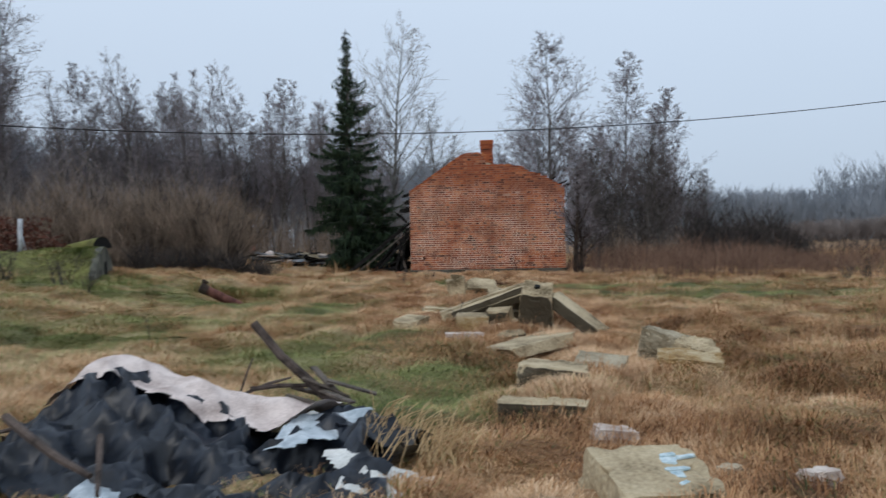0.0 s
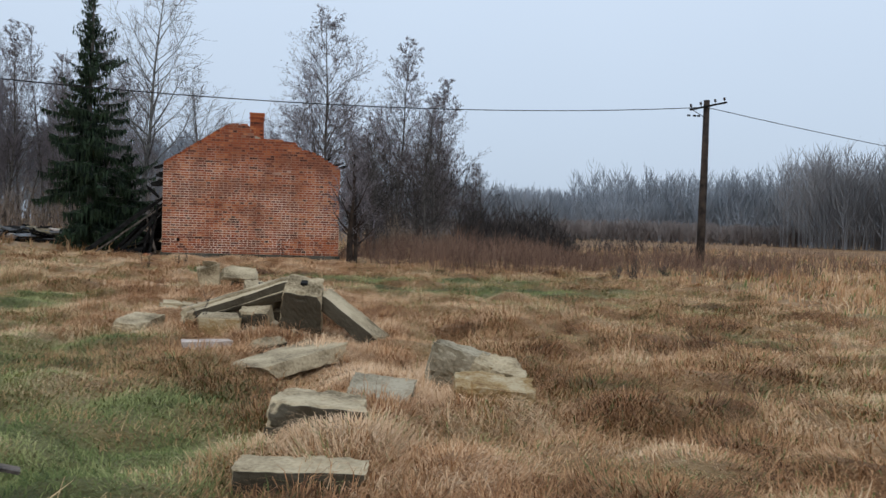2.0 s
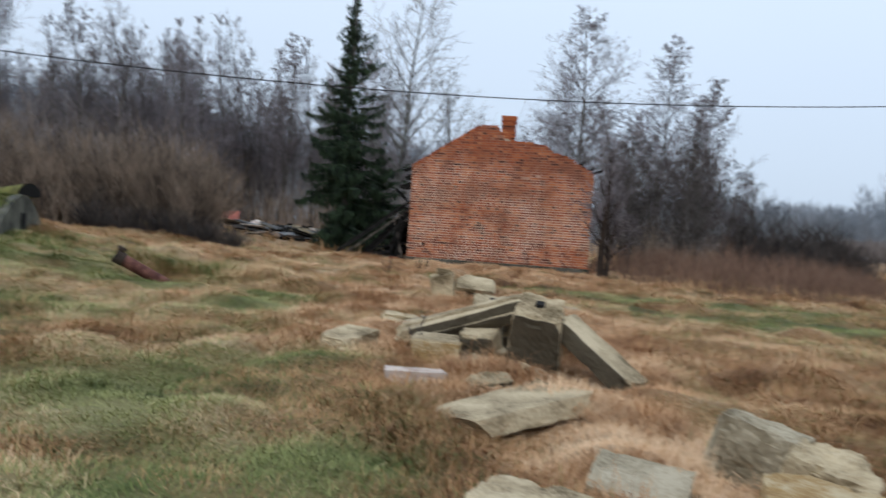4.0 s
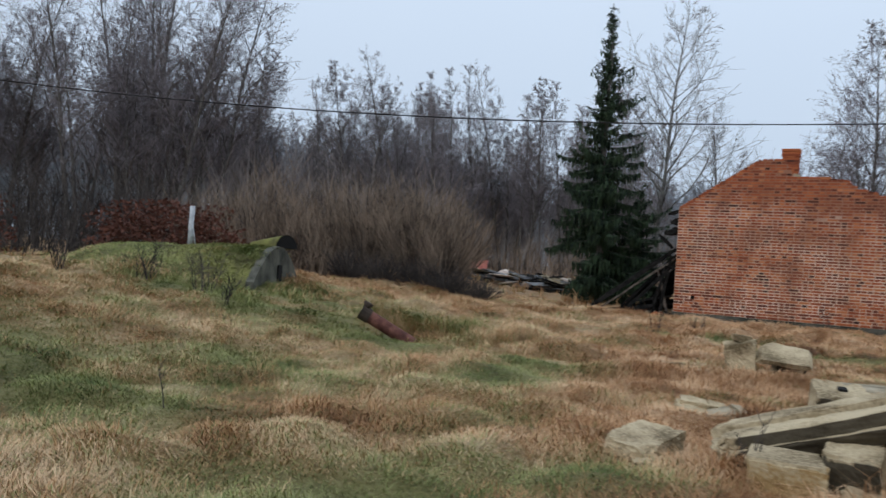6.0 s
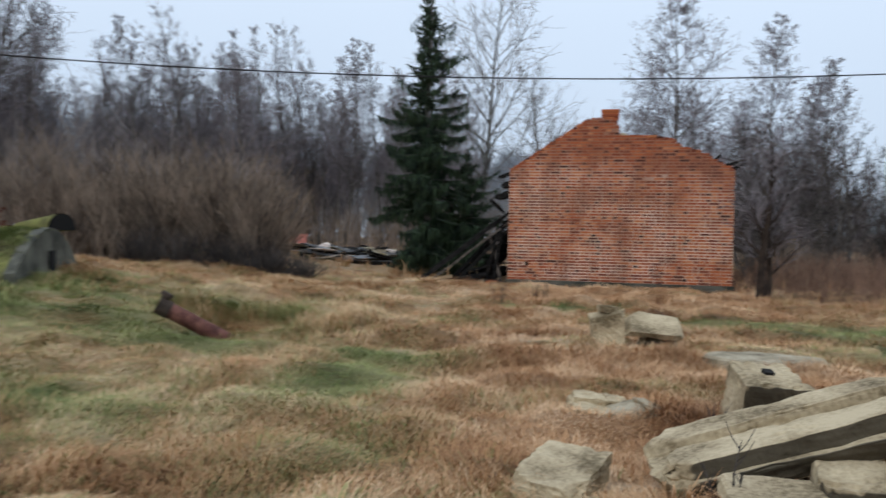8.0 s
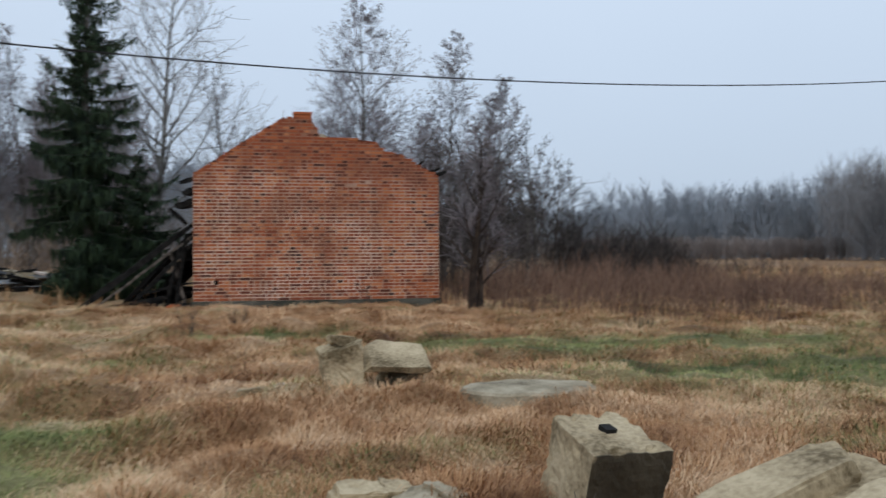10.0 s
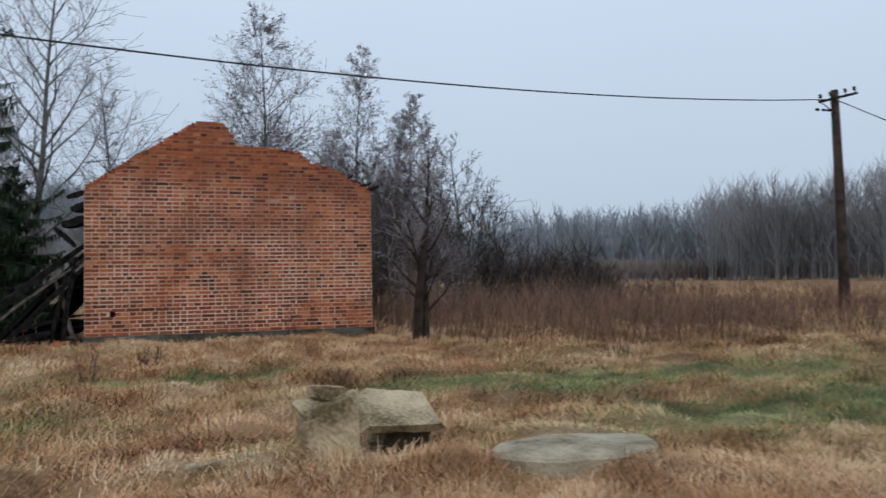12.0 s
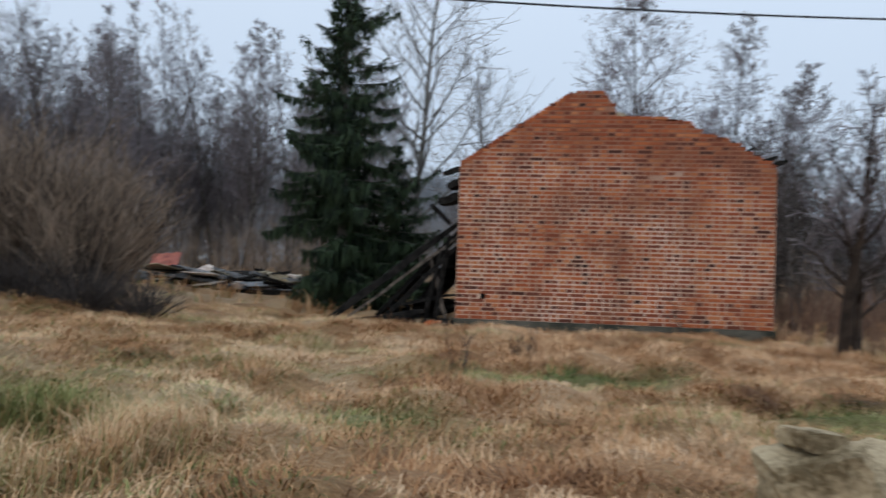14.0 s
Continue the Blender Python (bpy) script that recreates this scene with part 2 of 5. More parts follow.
MAT_RUST = material("rusted_steel", (0.05, 0.016, 0.012), (0.20, 0.085, 0.062), 0.75, 7.0, 60.0, 0.3, third=(0.11, 0.04, 0.03))
MAT_POST = material("white_painted_pipe", (0.34, 0.36, 0.38), (0.60, 0.63, 0.66), 0.6, 6.0, 50.0, 0.1)
MAT_FOIL = material("black_plastic_sheet", (0.003, 0.0045, 0.008), (0.012, 0.018, 0.030), 0.40, 5.0, 40.0, 0.10, spec=0.5)
MAT_FLEECE = material("pinkish_fleece", (0.40, 0.32, 0.29), (0.76, 0.66, 0.61), 0.95, 5.0, 70.0, 0.3)
MAT_WHITE = material("dirty_white_sheet", (0.45, 0.45, 0.42), (0.80, 0.80, 0.76), 0.7, 6.0, 60.0, 0.2)
MAT_PALEBLUE = material("pale_blue_scraps", (0.30, 0.36, 0.40), (0.62, 0.68, 0.72), 0.6, 9.0, 60.0, 0.2)
MAT_STICK = material("old_stick_bark", (0.03, 0.022, 0.018), (0.13, 0.10, 0.085), 0.9, 9.0, 60.0, 0.5)
MAT_REDTILE = material("red_sheet_metal", (0.20, 0.045, 0.03), (0.42, 0.13, 0.085), 0.6, 5.0, 40.0, 0.2)
MAT_SLATE = material("grey_roof_sheet", (0.05, 0.055, 0.06), (0.26, 0.27, 0.28), 0.7, 4.0, 40.0, 0.2)
MAT_CERAMIC = material("brown_insulator_glaze", (0.02, 0.014, 0.012), (0.05, 0.035, 0.03), 0.3, 20.0, 80.0, 0.0)
MAT_WIRE = material("black_cable", (0.008, 0.008, 0.009), (0.02, 0.02, 0.022), 0.6, 20.0, 80.0, 0.0)
# far wood and birches: mist haze put into the pale blue-grey twig colour
MAT_FAR = material("far_wood_haze_twigs", (0.20, 0.222, 0.25), (0.30, 0.325, 0.355), 0.95, 0.1, 1.0, 0.0)
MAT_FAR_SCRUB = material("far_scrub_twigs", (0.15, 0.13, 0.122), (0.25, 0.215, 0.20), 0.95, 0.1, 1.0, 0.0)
MAT_FAR_WARM = material("far_birch_haze_twigs", (0.17, 0.172, 0.18), (0.29, 0.285, 0.29), 0.95, 0.1, 1.0, 0.0)


def brick_material():
    m = bpy.data.materials.new("old_red_brick")
    m.use_nodes = True
    n, l = m.node_tree.nodes, m.node_tree.links
    p = n["Principled BSDF"]
    info, geo, tc = n.new("ShaderNodeObjectInfo"), n.new("ShaderNodeNewGeometry"), n.new("ShaderNodeTexCoord")
    add, fr = n.new("ShaderNodeMath"), n.new("ShaderNodeMath")
    add.operation, fr.operation = "ADD", "FRACT"
    l.new(info.outputs["Random"], add.inputs[0])
    l.new(geo.outputs["Random Per Island"], add.inputs[1])
    l.new(add.outputs[0], fr.inputs[0])
    ramp = n.new("ShaderNodeValToRGB")
    stops = ((0.0, (0.045, 0.022, 0.018)), (1.0, (0.52, 0.20, 0.088)), (0.08, (0.16, 0.048, 0.028)), (0.42, (0.315, 0.080, 0.034)), (0.8, (0.44, 0.130, 0.050)))
    for i, (pos, col) in enumerate(stops):
        e = ramp.color_ramp.elements[i] if i < 2 else ramp.color_ramp.elements.new(pos)
        e.position, e.color = pos, (*col, 1)
    l.new(fr.outputs[0], ramp.inputs[0])
    big, small = n.new("ShaderNodeTexNoise"), n.new("ShaderNodeTexNoise")
    big.inputs["Scale"].default_value, big.inputs["Detail"].default_value = 1.15, 6.0
    small.inputs["Scale"].default_value, small.inputs["Detail"].default_value = 60.0, 5.0
    l.new(geo.outputs["Position"], big.inputs["Vector"])
    l.new(geo.outputs["Position"], small.inputs["Vector"])
    stain, sr = n.new("ShaderNodeMix"), n.new("ShaderNodeMapRange")
    sr.inputs[1].default_value, sr.inputs[2].default_value = 0.46, 0.66
    sr.inputs[3].default_value, sr.inputs[4].default_value = 0.0, 0.74
    l.new(big.outputs["Fac"], sr.inputs[0])
    stain.data_type = "RGBA"
    stain.inputs[7].default_value = (0.15, 0.06, 0.04, 1)
    l.new(sr.outputs[0], stain.inputs[0])
    l.new(ramp.outputs[0], stain.inputs[6])
    grain, gr = n.new("ShaderNodeMix"), n.new("ShaderNodeMapRange")
    gr.inputs[1].default_value, gr.inputs[2].default_value = 0.55, 0.8
    gr.inputs[3].default_value, gr.inputs[4].default_value = 0.0, 0.22
    l.new(small.outputs["Fac"], gr.inputs[0])
    grain.data_type = "RGBA"
    grain.inputs[7].default_value = (0.54, 0.31, 0.20, 1)
    l.new(gr.outputs[0], grain.inputs[0])
    l.new(stain.outputs[2], grain.inputs[6])
    l.new(grain.outputs[2], p.inputs["Base Color"])
    bump = n.new("ShaderNodeBump")
    bump.inputs["Strength"].default_value, bump.inputs["Distance"].default_value = 0.5, 0.006
    l.new(small.outputs["Fac"], bump.inputs["Height"])
    l.new(bump.outputs[0], p.inputs["Normal"])
    p.inputs["Roughness"].default_value = 0.92
    p.inputs["Specular IOR Level"].default_value = 0.2
    return m


MAT_BRICK = brick_material()


def weather_mortar():
    """Rain has washed brick dust over the upper joints; below a wavering line they were pointed afresh and are paler."""
    n, l = MAT_MORTAR.node_tree.nodes, MAT_MORTAR.node_tree.links
    p = n["Principled BSDF"]
    src = p.inputs["Base Color"].links[0].from_socket
    geo, sep, nz = n.new("ShaderNodeNewGeometry"), n.new("ShaderNodeSeparateXYZ"), n.new("ShaderNodeTexNoise")
    nz.inputs["Scale"].default_value, nz.inputs["Detail"].default_value = 1.1, 5.0
    l.new(geo.outputs["Position"], sep.inputs[0])
    l.new(geo.outputs["Position"], nz.inputs["Vector"])
    add, left, rng_ = n.new("ShaderNodeMath"), n.new("ShaderNodeMath"), n.new("ShaderNodeMapRange")
    add.operation, left.operation = "MULTIPLY_ADD", "MULTIPLY_ADD"
    left.inputs[1].default_value = 0.16
    l.new(sep.outputs["X"], left.inputs[0])
    l.new(sep.outputs["Z"], left.inputs[2])
    add.inputs[1].default_value = 3.4
    l.new(nz.outputs["Fac"], add.inputs[0])
    l.new(left.outputs[0], add.inputs[2])
    rng_.inputs[1].default_value, rng_.inputs[2].default_value = 4.0, 5.7
    rng_.inputs[4].default_value = 0.88
    l.new(add.outputs[0], rng_.inputs[0])
    mix = n.new("ShaderNodeMix")
    mix.data_type = "RGBA"
    mix.inputs[7].default_value = (0.27, 0.105, 0.058, 1)
    l.new(rng_.outputs[0], mix.inputs[0])
    l.new(src, mix.inputs[6])
    l.new(mix.outputs[2], p.inputs["Base Color"])


weather_mortar()


def broken_face_shade(m):
    """Dark broken stone sides, shade put into the colour, with a ragged border."""
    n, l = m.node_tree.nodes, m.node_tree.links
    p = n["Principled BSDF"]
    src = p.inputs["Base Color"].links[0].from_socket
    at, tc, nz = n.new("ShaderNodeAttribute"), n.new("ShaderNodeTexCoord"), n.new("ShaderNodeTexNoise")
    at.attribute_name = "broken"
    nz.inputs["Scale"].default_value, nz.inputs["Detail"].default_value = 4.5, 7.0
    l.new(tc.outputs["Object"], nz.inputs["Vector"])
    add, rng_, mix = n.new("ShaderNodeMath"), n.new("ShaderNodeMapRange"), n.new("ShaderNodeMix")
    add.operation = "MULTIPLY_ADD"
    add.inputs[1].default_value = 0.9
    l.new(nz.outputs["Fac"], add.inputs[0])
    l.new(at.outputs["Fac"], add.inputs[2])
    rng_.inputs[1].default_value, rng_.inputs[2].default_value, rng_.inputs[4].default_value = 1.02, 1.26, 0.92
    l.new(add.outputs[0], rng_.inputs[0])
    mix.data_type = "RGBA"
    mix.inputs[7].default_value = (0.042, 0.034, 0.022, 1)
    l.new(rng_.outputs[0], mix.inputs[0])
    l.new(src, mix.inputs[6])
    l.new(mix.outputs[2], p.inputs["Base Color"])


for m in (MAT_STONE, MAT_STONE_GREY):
    broken_face_shade(m)

# ---- ground ----
GREEN_SPOTS = (  # x, y, half width, half depth, strength
    (3.3, -20.7, 0.9, 1.6, 1.1), (0.45, -13.1, 0.55, 1.5, 1.0), (1.7, -18.3, 1.1, 1.3, 1.0), (-2.9, -17.0, 2.4, 1.4, 0.5),
    (-4.9, -11.4, 2.8, 0.9, 0.7), (-2.2, -11.8, 1.3, 0.5, 0.8), (0.35, -11.9, 0.7, 0.6, 0.7), (8.4, -10.2, 2.6, 0.8, 0.95),
    (7.2, -7.9, 2.8, 0.6, 1.0), (1.8, -5.8, 1.3, 0.35, 0.75), (-0.4, -6.2, 1.2, 0.3, 0.7), (5.2, -7.2, 1.8, 0.4, 0.95),
    (-4.1, -16.4, 1.4, 0.8, 0.5), (-7.5, -9.8, 3.0, 1.0, 0.7), (2.6, -23.0, 1.0, 1.2, 0.5), (0.2, -8.2, 0.7, 0.3, 0.6),
    (-3.0, -8.6, 2.6, 0.5, 0.6), (-1.5, -14.8, 1.2, 0.8, 0.4), (10.5, -12.5, 1.8, 0.6, 0.4), (1.2, -15.5, 0.5, 1.2, 0.5))


def greenness(x, y):
    g = 0.0
    for cx, cy, rx, ry, s in GREEN_SPOTS:
        d = ((x - cx) / rx) ** 2 + ((y - cy) / ry) ** 2
        if d < 6:
            g = max(g, s * math.exp(-0.7 * d))
    if x > 6.0:
        g += 0.10 + 0.5 * max(0.0, noise.noise((x * 0.8, y * 1.3, 61.0)) - 0.05)
    if x < 1.0:
        g += 0.30 * min(1.0, (1.0 - x) / 3.0) * (1.0 if y < -7 else 0.4)
    d = ((x + 2.15) / 1.2) ** 2 + ((y + 9.7) / 0.9) ** 2
    g *= 1 - 0.85 * math.exp(-d * d)  # the sunken hollow is brown
    g *= 1.15 + 1.0 * noise.noise((x * 1.1, y * 1.5, 11.0))
    g += max(0.0, noise.noise((x * 0.55, y * 0.9, 21.0)) - 0.18) * 1.0
    return max(0.0, min(1.0, g))


def tone_of(x, y):
    t = 0.32 + 0.34 * noise.noise((x * 0.45, y * 0.7, 5.0)) + 0.40 * noise.noise((x * 1.5, y * 1.9, 9.0))
    if x > 4:
        t -= 0.07 * min(1.0, (x - 4) / 4.0)
    if x < 3.5:
        t += 0.09 * min(1.0, (3.5 - x) / 2.0)
    return t


# flat stones that the grass leaves free: x, y, half width, half depth
BARE = ((4.58, -11.0, 0.72, 0.50), (4.60, -18.12, 0.48, 0.40), (5.40, -19.65, 0.26, 0.26), (3.72, -17.32, 0.26, 0.14), (2.66, -15.86, 0.22, 0.34), (3.8, -15.72, 0.85, 0.5),
        (5.42, -23.5, 0.46, 0.40), (4.90, -20.44, 0.32, 0.28), (4.8, -21.5, 0.38, 0.18), (5.28, -16.52, 0.45, 0.25), (4.0, -16.3, 0.5, 0.4), (2.98, -14.0, 0.35, 0.22),
        (6.3, -19.2, 0.5, 0.25), (4.72, -16.4, 0.3, 0.3), (4.06, -14.14, 0.22, 0.26), (3.36, -10.24, 0.36, 0.26), (2.88, -10.42, 0.22, 0.2), (2.3, -22.8, 1.7, 0.9), (6.24, -19.98, 0.28, 0.22), (4.37, -17.35, 0.2, 0.14))


def is_bare(x, y):
    return any(((x - a) / (c + 0.03)) ** 2 + ((y - b) / (d + 0.03)) ** 2 < 1 for a, b, c, d in BARE)


def build_ground():
    xs = np.concatenate([np.linspace(-900, -70, 14), np.linspace(-60, -14, 40), np.arange(-13, -6, 0.2), np.arange(-6, 11, 0.085), np.arange(11, 16, 0.2), np.linspace(16.5, 60, 60), np.linspace(70, 900, 14)])
    ys = np.concatenate([np.linspace(-700, -60, 8), np.linspace(-50, -31, 14), np.arange(-30, -24, 0.2), np.arange(-24, -5, 0.085), np.arange(-5, 4, 0.2), np.linspace(4.5, 60, 70), np.linspace(70, 1200, 16)])
    nx, ny = len(xs), len(ys)
    co, gr, to = [], [], []
    for y in ys:
        for x in xs:
            near = -13 < x < 16 and -30 < y < 4
            co.append((x, y, ground_z(x, y) + (0.5 * min(1.0, max(0.0, (y - 20) / 80)))))
            gr.append(greenness(x, y) * 0.8 if near else 0.1)
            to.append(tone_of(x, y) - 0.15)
    co, gr = np.array(co), np.array(gr)
    high, _, _, own = tussocks(co[:, 0], co[:, 1])
    fine = (co[:, 0] > -13) & (co[:, 0] < 16) & (co[:, 1] > -30) & (co[:, 1] < 4)
    for cx, cy, rx, ry in BARE:  # the turf is pressed flat under stones
        high = np.where(((co[:, 0] - cx) / (rx + 0.08)) ** 2 + ((co[:, 1] - cy) / (ry + 0.08)) ** 2 < 1.2, high * 0.15, high)
    co[:, 2] += np.where(fine, high * (1 - 0.75 * gr), 0)
    to = np.array(to) + 0.2 * (own - 0.5)
    a = (np.arange(ny - 1)[:, None] * nx + np.arange(nx - 1)[None, :]).ravel()
    tris = np.concatenate([np.stack([a, a + 1, a + nx + 1], 1), np.stack([a, a + nx + 1, a + nx], 1)])
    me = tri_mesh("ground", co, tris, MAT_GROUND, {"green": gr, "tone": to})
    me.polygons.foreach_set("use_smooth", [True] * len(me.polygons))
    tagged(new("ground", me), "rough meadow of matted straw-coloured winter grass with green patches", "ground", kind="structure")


build_ground()


def build_grass(name, x0, x1, y0, y1, tufts, blades, size, width, seed, label, flat=0.5, height=ground_z, loose=0.05, fan=0.6, extra_green=0.0, domes=1.0, patch=None):
    """Tufts of bent blades that fall outwards over the tussocks, each blade a curved strip of three triangles."""
    rng = np.random.default_rng(seed)
    tx, ty = rng.uniform(x0, x1, tufts), rng.uniform(y0, y1, tufts)
    keep = np.array([not is_bare(a, b) and (patch is None or patch(a, b)) for a, b in zip(tx, ty)])
    tx, ty = tx[keep], ty[keep]
    tufts = len(tx)
    tz = np.array([height(a, b) for a, b in zip(tx, ty)])
    tg = np.array([min(1.0, greenness(a, b) + extra_green) for a, b in zip(tx, ty)])
    _, _, _, own = tussocks(tx, ty)
    tt = np.array([tone_of(a, b) for a, b in zip(tx, ty)]) + rng.normal(0, 0.07, tufts) + 0.52 * (own - 0.5) * domes + 0.02
    flow = np.array([3.6 * noise.noise((a * 0.5, b * 0.5, 31.0)) for a, b in zip(tx, ty)]) + 0.6
    high = np.array([0.80 + 0.9 * noise.noise((a * 0.9, b * 1.2, 41.0)) for a, b in zip(tx, ty)]).clip(0.35, 1.6) * (1 - 0.35 * tg)
    n = tufts * blades
    i = np.repeat(np.arange(tufts), blades)
    isg = rng.random(n) < tg[i]
    bx, by = tx[i] + rng.normal(0, loose, n), ty[i] + rng.normal(0, loose, n)
    dome, ox, oy, _ = tussocks(bx, by)
    dome = dome * (1 - 0.75 * 0.8 * tg[i]) * domes
    pull = np.clip(dome / 0.06, 0.0, 1.3)
    ang = flow[i] + rng.normal(0, fan, n)
    ang = np.arctan2(np.sin(ang) + oy * pull, np.cos(ang) + ox * pull)
    length = size * rng.uniform(0.5, 1.25, n) * high[i] * np.where(isg, 0.8, 1.0)
    lean = np.clip(flat + rng.normal(0, 0.22, n), 0.1, 1.0)
    dx, dy = np.cos(ang), np.sin(ang)
    bz = tz[i] + dome - 0.012
    w = width * rng.uniform(0.6, 1.4, n)
    px, py = -dy * w, dx * w
    hm, ht = length * (0.62 - 0.34 * lean), length * (0.95 - 0.95 * lean) + 0.012
    m1, m2 = length * 0.45 * lean + 0.01, length * (0.35 + 0.65 * lean)
    ht = ht - np.clip(pull, 0, 1) * 0.25 * length * lean
    bend = rng.normal(0, 0.24, n) * length
    v = np.empty((n, 5, 3))
    v[:, 0] = np.stack([bx - px, by - py, bz], 1)
    v[:, 1] = np.stack([bx + px, by + py, bz], 1)
    v[:, 2] = np.stack([bx + dx * m1 - px * 0.8, by + dy * m1 - py * 0.8, bz + hm], 1)
    v[:, 3] = np.stack([bx + dx * m1 + px * 0.8, by + dy * m1 + py * 0.8, bz + hm], 1)
    v[:, 4] = np.stack([bx + dx * m2 - dy * bend, by + dy * m2 + dx * bend, bz + ht], 1)
    b = np.arange(n)[:, None] * 5
    tris = np.stack([b + (0, 1, 3), b + (0, 3, 2), b + (2, 3, 4)], 1).reshape(-1, 3)
    green = np.repeat(np.where(isg, 0.95, tg[i] * 0.35), 5)
    me = tri_mesh(name, v.reshape(-1, 3), tris, MAT_BLADE, {"green": green, "tone": np.repeat(tt[i], 5)})
    tagged(new(name, me), label, "grass", kind="stuff")


def beside_rubble(x, y):
    return any(0.9 < ((x - a) / (c + 0.12)) ** 2 + ((y - b) / (d + 0.12)) ** 2 < 1.9 for a, b, c, d in BARE[:-3] if c < 1.5)


def pit_rim(x, y):
    d = ((x + 2.15) / 1.15) ** 2 + ((y + 9.7) / 0.9) ** 2
    return 0.8 < d < 2.2 and (y > -9.7 or x > -1.3)


build_grass("meadow_grass", -2.5, 8.5, -24.0, -11.0, 40000, 12, 0.22, 0.0026, 1, "matted straw-coloured winter grass lying in soft tussocks", 0.80, fan=1.1, loose=0.06)
build_grass("meadow_grass", -9.0, -2.5, -21.0, -11.0, 9500, 12, 0.23, 0.0036, 10, "rough green and straw grass of the rising meadow", 0.75, fan=1.1, loose=0.07)
build_grass("meadow_grass", 8.5, 14.0, -21.0, -11.0, 6000, 12, 0.25, 0.0038, 11, "reddish straw grass in lumps", 0.80, fan=1.0, loose=0.07)
build_grass("meadow_grass", -10.0, 14.0, -11.0, 0.5, 23000, 10, 0.24, 0.0042, 2, "straw-coloured winter grass with green strips before the house", 0.75, fan=1.0, loose=0.07)
build_grass("meadow_grass", -26.0, 40.0, 0.5, 36.0, 6000, 8, 0.55, 0.014, 3, "tall pale dry grass of the far meadow", 0.35, domes=0.0)
build_grass("meadow_grass", -24.0, -9.0, -16.0, 2.0, 3500, 8, 0.30, 0.010, 4, "tufty grass on the rise below the wood", 0.5, domes=0.0)
build_grass("meadow_grass", 14.0, 40.0, -14.0, 1.0, 4200, 8, 0.45, 0.011, 5, "tall straw-coloured grass round the power pole", 0.4, domes=0.0)
build_grass("rubble_grass", 2.0, 7.2, -24.0, -9.6, 6500, 12, 0.27, 0.0026, 6, "long reddish straw bending over the rubble", 0.55, fan=1.5, loose=0.07, patch=beside_rubble)
build_grass("rim_grass", -4.0, 0.0, -11.2, -8.0, 2600, 14, 0.50, 0.0032, 12, "tall orange straw round a sunken hollow", 0.42, fan=1.2, loose=0.06, patch=pit_rim)
build_grass("cellar_grass", -9.4, -5.0, -11.6, -8.2, 1500, 10, 0.42, 0.006, 13, "taller straw-coloured grass at the foot of the root cellar", 0.4, domes=0.0, fan=1.5)
build_grass("grass_tussocks", 3.5, 14.0, -24.0, -3.0, 520, 50, 0.38, 0.0026, 7, "thick reddish straw tussocks in the meadow", 0.66, loose=0.08, fan=2.0)
build_grass("grass_tussocks", -9.0, 3.5, -22.0, -2.0, 380, 46, 0.34, 0.0028, 8, "thick straw tussocks in the meadow", 0.66, loose=0.08, fan=2.0)


def mound_z(x, y):
    """Top of the earth over the root cellar."""
    a, b = (-6.85, -8.79), (-10.7, -10.47)
    dx, dy = b[0] - a[0], b[1] - a[1]
    ln = math.hypot(dx, dy)
    u = ((x - a[0]) * dx + (y - a[1]) * dy) / ln / ln
    t = ((x - a[0]) * dy - (y - a[1]) * dx) / ln / 2.1
    end = 1.0 if u < 0.75 else max(0.0, 1 - ((u - 0.75) / 0.45) ** 2)
    if u < -0.02 or abs(t) > 1 or end <= 0:
        return -5.0
    return 0.15 + (1.08 - 0.14 * u) * (1 - abs(t) ** 1.9) * end + 0.07 * noise.noise((x * 2.1, y * 2.1, 4.0)) + 0.04 * noise.noise((x * 5.0, y * 5.0, 8.0))


build_grass("mound_grass", -11.4, -6.3, -12.4, -6.9, 7000, 8, 0.19, 0.006, 9, "short mossy grass on the root cellar's mound", 0.6, height=mound_z, extra_green=0.22, domes=0.0, fan=1.2)

# ---- brick house, burnt out ----
GABLE_W, BASE_Z, COURSE = 5.6, 0.2, 0.077


def roof_line(x):
    pts = ((0.0, 3.10), (2.02, 4.43), (2.6, 4.43), (2.78, 4.18), (2.84, 3.95), (3.05, 3.97), (4.1, 3.90), (4.36, 3.68), (4.8, 3.57), (5.15, 3.36), (5.6, 3.10))
    for (a, za), (b, zb) in zip(pts, pts[1:]):
        if x <= b:
            return za + (zb - za) * (x - a) / (b - a)
    return pts[-1][1]


house = thing("brick_house", (0, 0, 0), "burnt-out red brick house with a broken gable and no roof", "house")


